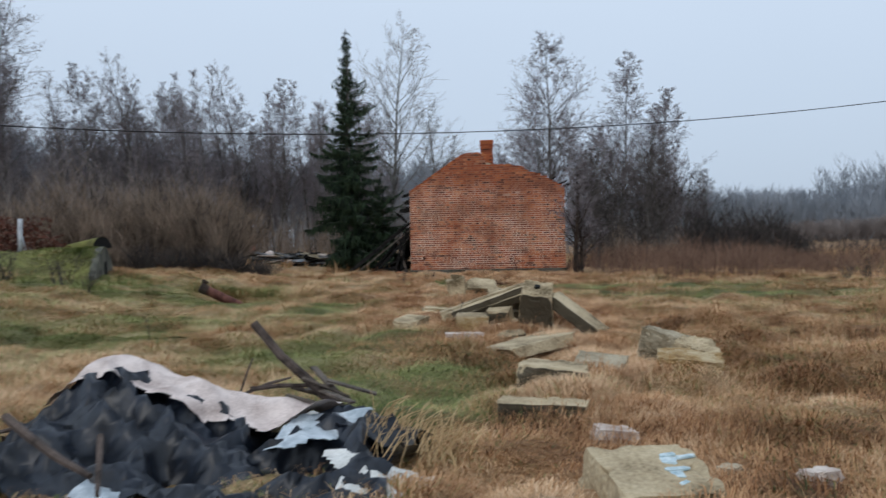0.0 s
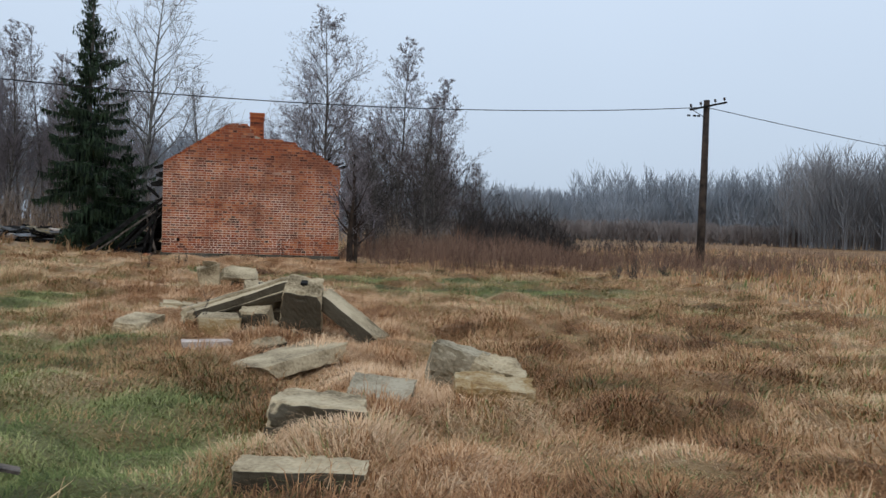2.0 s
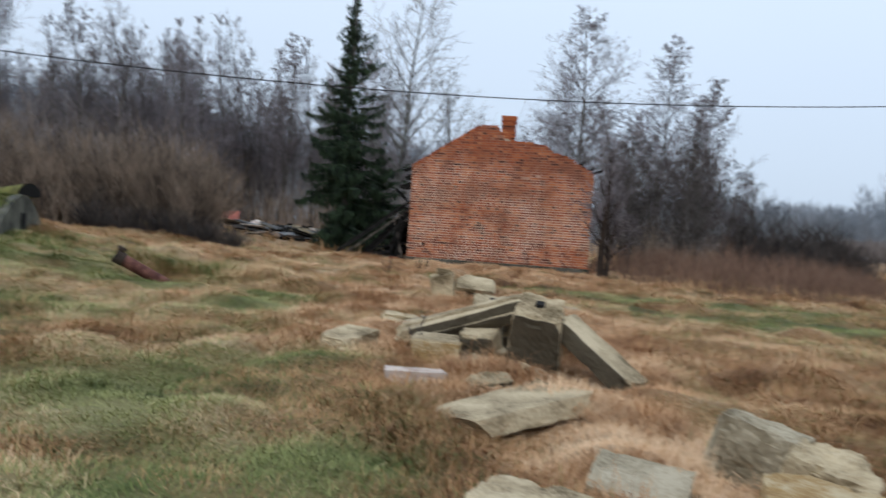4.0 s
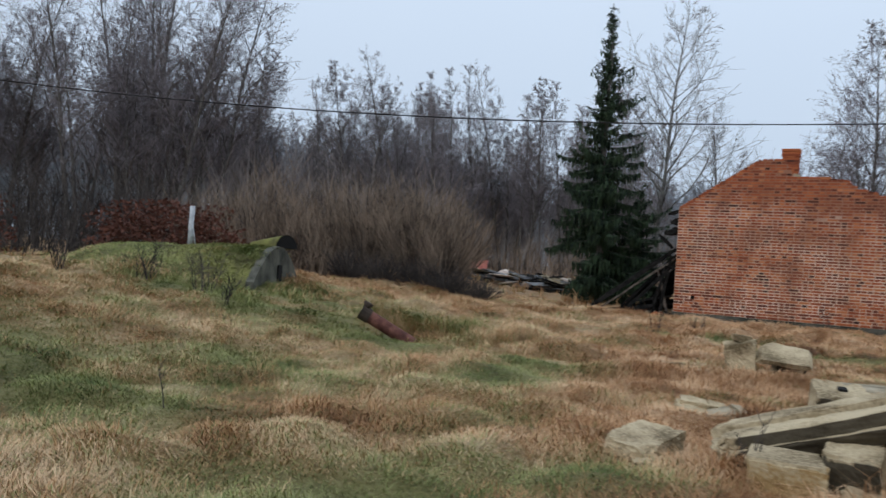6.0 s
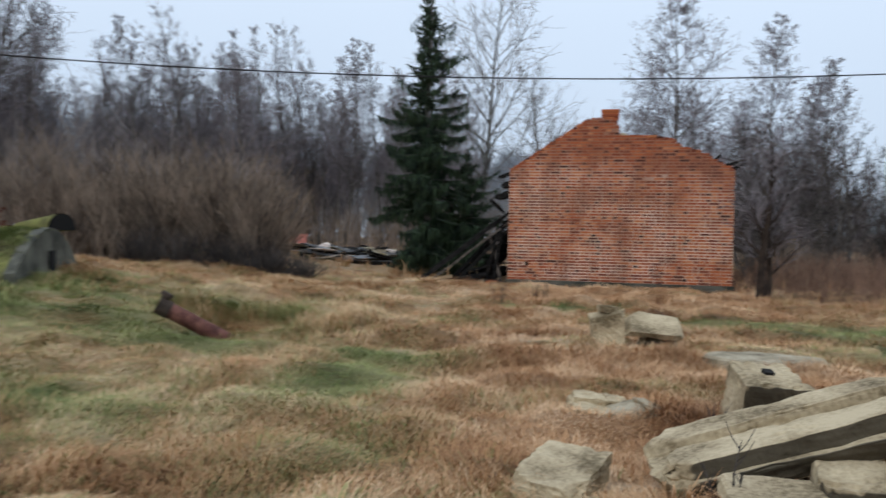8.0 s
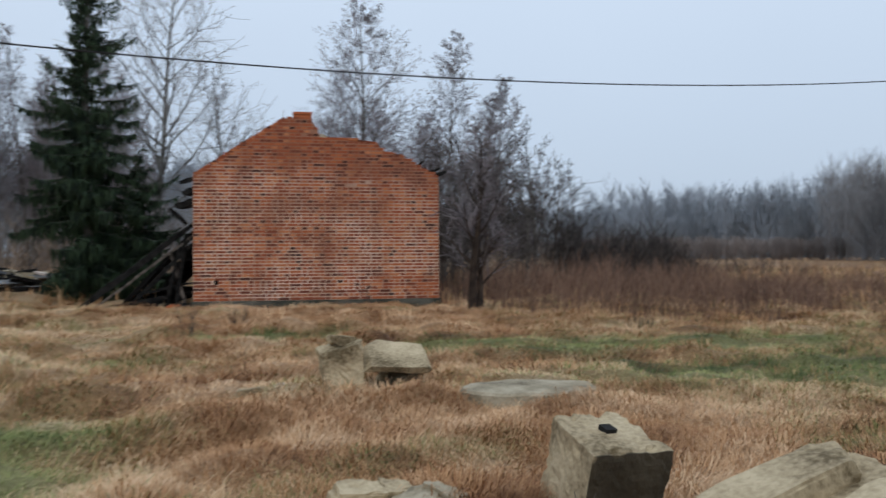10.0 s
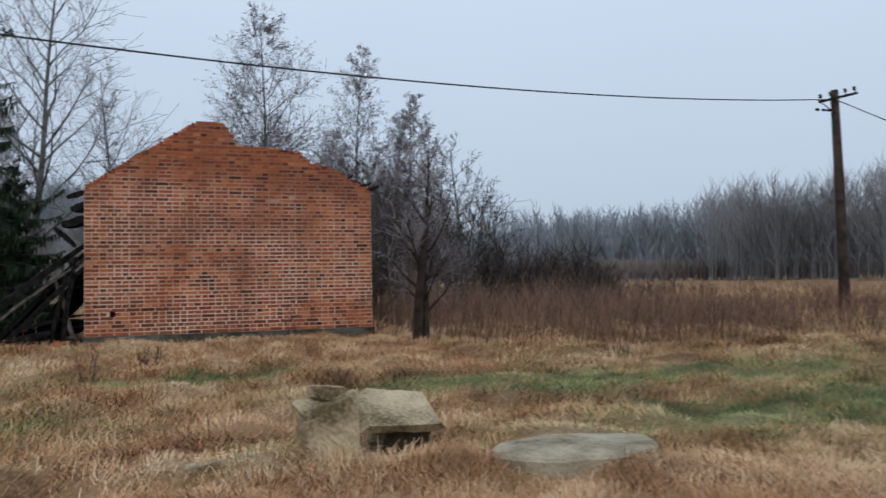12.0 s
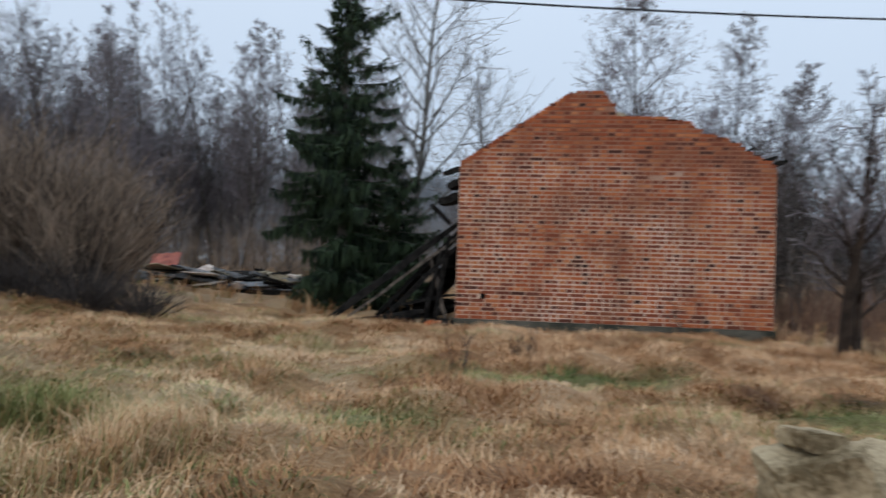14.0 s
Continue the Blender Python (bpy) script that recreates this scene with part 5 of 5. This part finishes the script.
ALDER = (MAT_BARK, MAT_TWIG)
PALE = (MAT_BARK_PALE, MAT_TWIG_PALE)
alder_a = settle_tree(bare_tree(1, 13.3, 36, 0.2, 0.6, 0.38, 2, ALDER, "alder_tree", "tall bare alder with catkins behind the brick house", 0.15, cones=0.7, twiggy=(9, 6)), 5.16, 20.1, "alders behind the house")
alder_b = settle_tree(bare_tree(2, 12.4, 32, 0.26, 0.52, 0.35, 2, ALDER, "alder_tree", "slender bare alder with dark catkins", 0.12, cones=0.7, twiggy=(9, 6)), 9.39, 23.5, "alders behind the house")
alder_c = settle_tree(bare_tree(3, 9.7, 30, 0.2, 0.55, 0.33, 2, ALDER, "alder_tree", "bare alder with upswept twigs beside the hedge", 0.11, cones=0.6, twiggy=(9, 6)), 11.73, 18.3, "alders behind the house")
ash = settle_tree(bare_tree(4, 10.9, 34, 0.22, 0.66, 0.42, 1, PALE, "ash_tree", "pale bare ash with upcurved twigs behind the spruce", 0.13), -1.95, 6.3)
apple = settle_tree(bare_tree(5, 3.6, 18, 0.28, 0.55, 0.32, 2, (MAT_POLE, MAT_TWIG), "apple_tree", "old bare apple tree beside the gable", 0.13, droop=0.01, twiggy=(7, 5)), 5.9, -2.4)
thorn = settle_tree(bare_tree(6, 5.0, 16, 0.2, 0.6, 0.42, 2, (MAT_BARK, MAT_HEDGE), "thorn_tree", "bare dark bushy tree by the hedge", 0.10), 9.6, 5.6, "small trees right of the house")
poplar = settle_tree(bare_tree(7, 10.5, 25, 0.3, 0.4, 0.22, 2, ALDER, "wood_tree", "thin bare tree at the wood's edge", 0.09, cones=0.2), -12.0, 19.0, "trees of the wood")
tall = settle_tree(bare_tree(8, 13.5, 22, 0.28, 0.5, 0.30, 2, ALDER, "wood_tree", "tall bare alder at the wood's edge", 0.14, cones=0.3), -20.0, 2.5, "trees of the wood")
rng = random.Random(31)
for x, y, rz, k in ((8.2, 7.8, 60, 0.9), (7.0, 5.0, 130, 0.75), (11.3, 8.2, 200, 0.85), (7.6, 10.5, 250, 1.1), (6.9, 3.2, 300, 0.62), (10.4, 11.5, 20, 1.0), (8.9, 4.2, 95, 0.7), (9.6, 9.6, 165, 1.05), (12.6, 9.9, 330, 0.8), (7.2, 7.0, 40, 0.95), (6.5, 4.6, 10, 0.8)):
    plant(thorn, x, y, rz, k, "bare dark bushy tree by the hedge", "small trees right of the house")
for x, y, rz, k in ((2.6, 24.0, 70, 0.86), (7.4, 25.0, 190, 0.8), (12.6, 25.0, 240, 0.66), (-0.5, 26.0, 100, 0.72), (10.6, 19.5, 10, 0.7), (14.4, 23.0, 300, 0.55), (8.0, 17.0, 150, 0.62)):
    plant(alder_b if rz % 20 else alder_c, x, y, rz, k, "bare alder behind the brick house", "alders behind the house")
plant(ash, -0.2, 9.4, 140, 0.72, "smaller bare ash behind the house")
# the wood: a belt of bare trees from the far left round to behind the house
for k in range(29):  # tall alders at the left end
    a = radians(rng.uniform(45, 67))
    d = rng.uniform(31, 46)
    plant(tall if k % 3 else alder_b, 3.5 - d * math.sin(a), -21.5 + d * math.cos(a), rng.uniform(0, 360), rng.uniform(0.82, 1.08), "tall bare alder at the wood's edge", "trees of the wood")
for k in range(76):  # thinner trees behind the thicket and the heap
    a = radians(rng.uniform(11, 46))
    d = rng.uniform(39, 58)
    kind = (poplar, tall, poplar, alder_b, alder_c)[k % 5]
    plant(kind, 3.5 - d * math.sin(a), -21.5 + d * math.cos(a), rng.uniform(0, 360), rng.uniform(0.74, 0.94) if kind in (tall, alder_b) else rng.uniform(0.84, 1.1), "thin bare tree of the wood", "trees of the wood")
for k in range(14):  # a thin row further back, behind the house
    x = rng.uniform(-4, 16)
    plant(poplar, x, rng.uniform(33, 46), rng.uniform(0, 360), rng.uniform(0.7, 0.95), "thin bare tree of the wood", "trees of the wood")


# ---- thickets, weeds and hedges ----
def stems_mesh(name, mat, spots, seed, twigs=4, lean=0.25, r=0.008):
    """Thin upright stems with side twigs; spots are x, y, z, height."""
    rng = random.Random(seed)
    s = Shape()
    for x, y, z, h in spots:
        a, le = rng.uniform(0, 6.28), lean * rng.uniform(0.2, 1.2)
        p = Vector((x, y, z - 0.05))
        d = Vector((math.cos(a) * le, math.sin(a) * le, 1)).normalized()
        pts = [p]
        for i in range(3):
            d = (d + Vector((rng.gauss(0, 0.12), rng.gauss(0, 0.12), 0))).normalized()
            pts.append(pts[-1] + d * (h / 3))
        s.tube(pts, [r * 1.3, r, r * 0.7, r * 0.3], 3, False)
        for k in range(twigs):
            u = rng.uniform(0.25, 0.98) * 3
            i = min(2, int(u))
            q = pts[i] + (pts[i + 1] - pts[i]) * (u - i)
            b = rng.uniform(0, 6.28)
            ln = h * rng.uniform(0.12, 0.34)
            e = Vector((math.cos(b) * 0.6, math.sin(b) * 0.6, rng.uniform(0.3, 1.0))).normalized()
            s.tube([q, q + e * ln * 0.5, q + (e + Vector((0, 0, 0.25))) * ln], [r * 0.6, r * 0.5, r * 0.25], 3, False)
    return s.mesh(name, mat)


def clump_spots(rng, n, cx, cy, rx, ry, h, power=0.6):
    """Stem feet in an oval stand, tallest in its middle."""
    out = []
    while len(out) < n:
        u, v = rng.uniform(-1, 1), rng.uniform(-1, 1)
        d = u * u + v * v
        if d < 1:
            x, y = cx + u * rx, cy + v * ry
            k = (1 - d) ** power * (0.75 + 0.5 * noise.noise((x * 0.7, y * 0.7, 3.0)))
            out.append((x, y, gz(x, y), max(0.5, h * k * rng.uniform(0.75, 1.1))))
    return out


def shrub_mesh(name, mat, seed, width, height, stems, r):
    """A fountain of stems from one stool: upright in the middle, arching outwards at the rim, twiggy above."""
    rng = random.Random(seed)
    s = Shape()
    for _ in range(stems):
        a, t = rng.uniform(0, 6.28), rng.random() ** 0.6
        out = Vector((math.cos(a), math.sin(a), 0))
        p = out * width * 0.28 * t * rng.random() + Vector((rng.gauss(0, 0.08), rng.gauss(0, 0.08), -0.05))
        ln = height * (1.02 - 0.22 * t) * rng.uniform(0.6, 1.08)
        d = (out * 0.62 * t * width / height * 1.5 + Vector((rng.gauss(0, 0.1), rng.gauss(0, 0.1), 1))).normalized()
        pts, dirs = [p], []
        for i in range(4):
            d = (d + out * 0.07 * t + Vector((rng.gauss(0, 0.09), rng.gauss(0, 0.09), -0.05 * t))).normalized()
            dirs.append(d)
            pts.append(pts[-1] + d * ln / 4)
        s.tube(pts, [r * 1.5, r * 1.2, r, r * 0.7, r * 0.35], 3, False)
        for k in range(7):
            u = rng.uniform(0.8, 3.95)
            i = int(u)
            q = pts[i] + (pts[i + 1] - pts[i]) * (u - i)
            e = (dirs[i] + Vector((rng.gauss(0, 0.5), rng.gauss(0, 0.5), rng.gauss(0.1, 0.3)))).normalized()
            tl = ln * rng.uniform(0.08, 0.24)
            s.tube([q, q + e * tl * 0.5, q + (e + Vector((rng.gauss(0, 0.2), rng.gauss(0, 0.2), 0.2))) * tl], [r * 0.6, r * 0.5, r * 0.25], 3, False)
    return s.mesh(name, mat)


def plant_shrubs(name, mat, label, spots, stems, r):
    """Each stool stands on its own; spots are x, y, half width, height."""
    for k, (x, y, width, height) in enumerate(spots):
        ob = new(name, shrub_mesh(name, mat, k * 7 + int(abs(x) * 10), width, height, stems, r))
        ob.matrix_world = pose(x, y, gz(x, y))
        tagged(ob, label, "shrub", "shrubs by the wood", kind="stuff")


plant_shrubs("willow_shrub", MAT_SHRUB, "rounded bare brown willow shrub of many fine stems",
             ((-8.9, -1.9, 1.5, 3.0), (-7.4, -1.7, 1.5, 3.1), (-6.2, -1.9, 1.3, 2.5), (-10.3, -2.0, 1.5, 2.9), (-8.1, -0.2, 1.7, 3.6), (-6.7, -0.4, 1.4, 2.9), (-9.8, -0.3, 1.7, 3.5), (-11.6, -2.6, 1.6, 3.0)), 240, 0.011)
plant_shrubs("bramble_shrub", MAT_HEDGE, "low dark bramble spreading at the thicket's edge",
             ((-5.5, -2.9, 1.0, 1.0), (-4.7, -2.6, 0.9, 0.8), (-6.4, -3.0, 1.0, 1.1), (-7.5, -3.2, 1.0, 1.1), (-8.6, -3.3, 1.0, 1.2)), 170, 0.006)
rng = random.Random(51)
for spots, seed, mat, label, tw, ln, r in (
        (clump_spots(rng, 520, -12.5, -2.5, 4.0, 2.5, 4.3, 0.5), 4, MAT_SHRUB, "brown scrub behind the root cellar", 7, 0.3, 0.011),
        (clump_spots(rng, 420, -16.0, -7.0, 3.5, 3.0, 3.6, 0.5), 5, MAT_HEDGE, "dark scrub at the edge of the wood", 7, 0.3, 0.012),
        (clump_spots(rng, 520, 13.6, 9.0, 3.4, 2.0, 2.7, 0.35), 6, MAT_HEDGE, "dark dense hedge of upright stems", 11, 0.16, 0.017),
        (clump_spots(rng, 420, -9.5, 15.0, 9.0, 4.0, 2.6, 0.3), 12, MAT_SHRUB, "brown brush between the trunks of the wood", 7, 0.3, 0.013),
        (clump_spots(rng, 260, 8.6, 6.0, 2.4, 3.2, 2.0, 0.5), 7, MAT_SHRUB, "brown undergrowth beside the house", 7, 0.3, 0.009),
        (clump_spots(rng, 620, -10.0, 24.0, 14.0, 8.0, 5.5, 0.35), 8, MAT_SAPLING, "brown undergrowth of saplings in the wood", 6, 0.12, 0.017),
        (clump_spots(rng, 560, -19.0, 8.0, 9.0, 9.0, 6.5, 0.35), 9, MAT_SAPLING, "brown undergrowth of saplings in the wood", 6, 0.12, 0.017),
        (clump_spots(rng, 380, 5.0, 28.0, 10.0, 5.0, 5.0, 0.35), 10, MAT_SAPLING, "undergrowth of saplings behind the house", 6, 0.12, 0.014),
        (clump_spots(rng, 260, 22.0, 18.0, 6.0, 4.0, 1.6, 0.4), 11, MAT_HEDGE, "low dark scrub in the far meadow", 7, 0.3, 0.012)):
    tagged(new("thicket", stems_mesh("thicket", mat, spots, seed, tw, ln, r)), label, "shrubs", kind="stuff")
for spots, seed, label in (
        (clump_spots(rng, 2800, 10.2, 0.8, 4.6, 6.4, 1.35, 0.25), 21, "stand of tall dry reddish weeds beside the house"),
        (clump_spots(rng, 1800, 16.5, -0.5, 5.5, 5.0, 0.95, 0.25), 22, "dry reddish weeds round the power pole"),
        (clump_spots(rng, 1300, 24.0, 3.0, 8.0, 8.0, 1.0, 0.25), 23, "dry brown weeds in the far meadow"),
        (clump_spots(rng, 900, 30.0, 22.0, 14.0, 8.0, 1.3, 0.3), 24, "brown weeds before the far wood")):
    tagged(new("dry_weeds", stems_mesh("dry_weeds", MAT_WEED, spots, seed, 3, 0.16, 0.006)), label, "weeds", kind="stuff")
# single small saplings and weeds that stand alone in the grass
for x, y, h, n, label in ((0.70, -5.6, 0.55, 4, "small bare sapling in the grass before the house"), (1.35, -4.6, 0.5, 9, "low bare sapling clump before the house"),
                          (3.9, -1.0, 0.75, 6, "thin sapling against the gable"), (-6.0, -11.6, 0.85, 9, "bare sapling before the root cellar"), (-7.4, -11.6, 0.8, 9, "dark bare sapling before the root cellar"),
                          (-5.2, -11.9, 0.7, 6, "thin bare sapling in the meadow"), (-8.6, -12.6, 1.1, 9, "bare sapling in the meadow"), (3.62, -14.9, 0.8, 2, "thin dry weed beside the rubble"),
                          (3.55, -16.35, 0.45, 3, "dry weed before the propped slab"), (-0.9, -17.3, 0.45, 1, "dry flower stalk in the meadow"), (13.2, -6.4, 0.75, 14, "low dark dead shrub in the meadow"),
                          (12.4, -7.2, 0.6, 12, "low dark dead shrub in the meadow"), (8.05, -6.0, 0.32, 40, "dark green rush tuft"), (-2.1, -9.75, 0.34, 40, "dark green weeds in a sunken hollow"), (-2.5, -9.6, 0.30, 40, "dark green weeds in a sunken hollow"), (14.6, -5.4, 0.7, 12, "low dead shrub in the meadow")):
    spots = [(x + rng.gauss(0, 0.06 if n < 20 else 0.16), y + rng.gauss(0, 0.06), ground_z(x, y), h * rng.uniform(0.6, 1.1)) for _ in range(n)]
    tagged(new("sapling_clump", stems_mesh("sapling_clump", MAT_HEDGE if n != 40 else MAT_NEEDLE, spots, int(x * 100), 7 if n < 20 else 1, 0.35 if n < 20 else 0.8, 0.009 if x < -4 else 0.006)), label, "sapling", kind="stuff")


def leaf_bush(cx, cy, cz, rx, ry, rz, n, seed, name, label, mat, size):
    rng = random.Random(seed)
    s = Shape()
    for _ in range(n):
        while True:
            p = Vector((rng.uniform(-1, 1), rng.uniform(-1, 1), rng.uniform(-0.6, 1)))
            if p.length < 1 + 0.25 * noise.noise(p * 3.0):
                break
        c = Vector((cx + p.x * rx, cy + p.y * ry, cz + p.z * rz))
        a = Vector((rng.gauss(0, 1), rng.gauss(0, 1), rng.gauss(0, 1))).normalized()
        b = a.cross(Vector((rng.gauss(0, 1), rng.gauss(0, 1), rng.gauss(0, 1)))).normalized()
        w = size * rng.uniform(0.6, 1.3)
        s.poly([c - a * w, c + b * w * 0.5, c + a * w, c - b * w * 0.5])
    tagged(new(name, s.mesh(name, mat)), label, "bush", kind="stuff")


leaf_bush(-10.3, -8.6, 1.25, 2.3, 1.2, 0.95, 5200, 3, "leafy_bush", "bush with withered dark red-brown leaves behind the cellar", MAT_DEADLEAF, 0.06)
leaf_bush(-15.2, -10.5, 1.0, 1.6, 1.2, 1.4, 1500, 4, "leafy_bush", "dark withered bush at the edge of the meadow", MAT_DEADLEAF, 0.06)


# ---- spruces ----
def spruce(seed, height, radius, name, label, whorls):
    """A ragged spruce: boughs of uneven reach that sag and lift at the tip, hung with drooping sprays."""
    rng = random.Random(seed)
    wood, needles = Shape(), Shape()
    pts = [Vector((0.05 * math.sin(i), 0.05 * math.cos(i * 1.3), -0.3 + (height + 0.3) * i / 10)) for i in range(11)]
    wood.tube(pts, [max(0.012, 0.17 * height / 10 * (1 - 0.96 * i / 10)) for i in range(11)], 8, False)
    for w in range(whorls):
        u = 0.02 + 0.96 * (w + rng.uniform(-0.3, 0.3)) / whorls
        u = max(0.02, u)
        base = height * u
        reach = radius * min(1.0, ((1.01 - u) / 0.5) ** 1.15)
        for b in range(6 if u < 0.4 else 5):
            an = w * 1.9 + b * 6.28 / 5.5 + rng.uniform(-0.5, 0.5)
            ragged = 0.84 + 1.25 * noise.noise((math.cos(an) * 1.3 + seed, math.sin(an) * 1.3, u * 9.0))
            if rng.random() < (0.08 if u < 0.35 else 0.2) or ragged < 0.42:
                continue
            ln = max(0.12, reach * ragged * rng.uniform(0.7, 1.2))
            out = Vector((math.cos(an), math.sin(an), 0))
            z = max(0.15, base + rng.gauss(0, 0.13))
            rise, sag = -0.22 + 0.75 * u + rng.gauss(0, 0.16), 0.65 - 0.25 * u
            bp = []
            for i in range(7):
                k = i / 6
                bp.append(Vector((0, 0, z)) + out * ln * k + Vector((0, 0, ln * (rise * k - sag * k * k + 0.50 * k ** 3))))
            wood.tube(bp, [0.015, 0.013, 0.011, 0.009, 0.007, 0.005, 0.003], 3, False)
            side = Vector((-out.y, out.x, 0))
            m = max(4, int(ln * 22))
            for j in range(m):
                k = 0.08 + 0.92 * j / m
                i = min(5, int(k * 6))
                q = bp[i] + (bp[i + 1] - bp[i]) * (k * 6 - i)
                fwd = (bp[i + 1] - bp[i]).normalized()
                for sg in (-1, 1):  # flat side twigs along the bough
                    wd = rng.uniform(0.10, 0.26) * (1.2 - 0.75 * k) * (1.0 if u < 0.7 else 0.62)
                    tip = q + side * sg * wd + fwd * wd * 0.8 + Vector((rng.gauss(0, 0.02), rng.gauss(0, 0.02), -wd * rng.uniform(0.1, 0.5)))
                    n1 = (tip - q).cross(Vector((rng.gauss(0, 0.5), rng.gauss(0, 0.5), 1))).normalized() * rng.uniform(0.016, 0.030)
                    needles.poly([q, q + (tip - q) * 0.5 + n1, tip, q + (tip - q) * 0.5 - n1])
                for _ in range(5 if u < 0.5 else 3):  # hanging sprays, longest on the low boughs
                    hl = rng.uniform(0.10, 0.72) * (1.15 - 0.85 * u) * (1.1 - 0.6 * k)
                    o = q + side * rng.gauss(0, 0.07)
                    tip = o + Vector((rng.gauss(0, 0.04), rng.gauss(0, 0.04), -hl))
                    n1 = Vector((rng.gauss(0, 1), rng.gauss(0, 1), 0)).normalized() * rng.uniform(0.014, 0.028)
                    needles.poly([o, o + (tip - o) * 0.4 + n1, tip, o + (tip - o) * 0.4 - n1])
    ob = thing(name, (0, 0, 0), label, "spruce tree")
    part("trunk", wood.mesh("trunk", MAT_BARK), ob, "thin dark trunk and boughs")
    part("crown", needles.mesh("crown", MAT_NEEDLE), ob, "drooping dark green needle sprays")
    return ob


settle_tree(spruce(3, 9.9, 1.28, "spruce", "tall dark ragged spruce beside the ruined house", 58), -2.95, 2.7)
settle_tree(spruce(9, 3.9, 1.15, "spruce", "low dark young spruce beside the tall one", 30), -1.75, 3.0)


# ---- far woods, their mist put into the twig colour ----
def far_wood(name, label, mat, x0, y0, x1, y1, depth, height, n, seed, w):
    """Many slim far-off trees: a stem and a crown of upswept twigs each."""
    rng = random.Random(seed)
    s = Shape()
    for k in range(n):
        u = rng.random()
        x, y = x0 + (x1 - x0) * u + rng.uniform(-depth, depth) * 0.3, y0 + (y1 - y0) * u + rng.uniform(0, depth)
        h = height * (0.76 + 0.30 * noise.noise((x * 0.05, y * 0.05, seed)) + rng.uniform(0, 0.22))
        z = gz(x, y) + 0.3
        s.tube([(x, y, z), (x + rng.gauss(0, 0.2), y, z + h * 0.6), (x + rng.gauss(0, 0.4), y, z + h)], [w, w * 0.6, w * 0.15], 3, False)
        for j in range(26):
            t = rng.uniform(0.02, 0.97) ** 0.8
            q = Vector((x, y, z + h * t))
            ln = h * 0.20 * (1.15 - t) + 0.35
            a = rng.uniform(0, 6.28)
            e = Vector((math.cos(a) * ln, math.sin(a) * ln, ln * rng.uniform(0.9, 2.0)))
            f = Vector((rng.gauss(0, 0.25) * ln, rng.gauss(0, 0.25) * ln, ln * 0.5))
            s.tube([q, q + e * 0.6, q + e + f], [w * 0.45, w * 0.4, w * 0.12], 3, False)
    tagged(new(name, s.mesh(name, mat)), label, "wood", kind="stuff")


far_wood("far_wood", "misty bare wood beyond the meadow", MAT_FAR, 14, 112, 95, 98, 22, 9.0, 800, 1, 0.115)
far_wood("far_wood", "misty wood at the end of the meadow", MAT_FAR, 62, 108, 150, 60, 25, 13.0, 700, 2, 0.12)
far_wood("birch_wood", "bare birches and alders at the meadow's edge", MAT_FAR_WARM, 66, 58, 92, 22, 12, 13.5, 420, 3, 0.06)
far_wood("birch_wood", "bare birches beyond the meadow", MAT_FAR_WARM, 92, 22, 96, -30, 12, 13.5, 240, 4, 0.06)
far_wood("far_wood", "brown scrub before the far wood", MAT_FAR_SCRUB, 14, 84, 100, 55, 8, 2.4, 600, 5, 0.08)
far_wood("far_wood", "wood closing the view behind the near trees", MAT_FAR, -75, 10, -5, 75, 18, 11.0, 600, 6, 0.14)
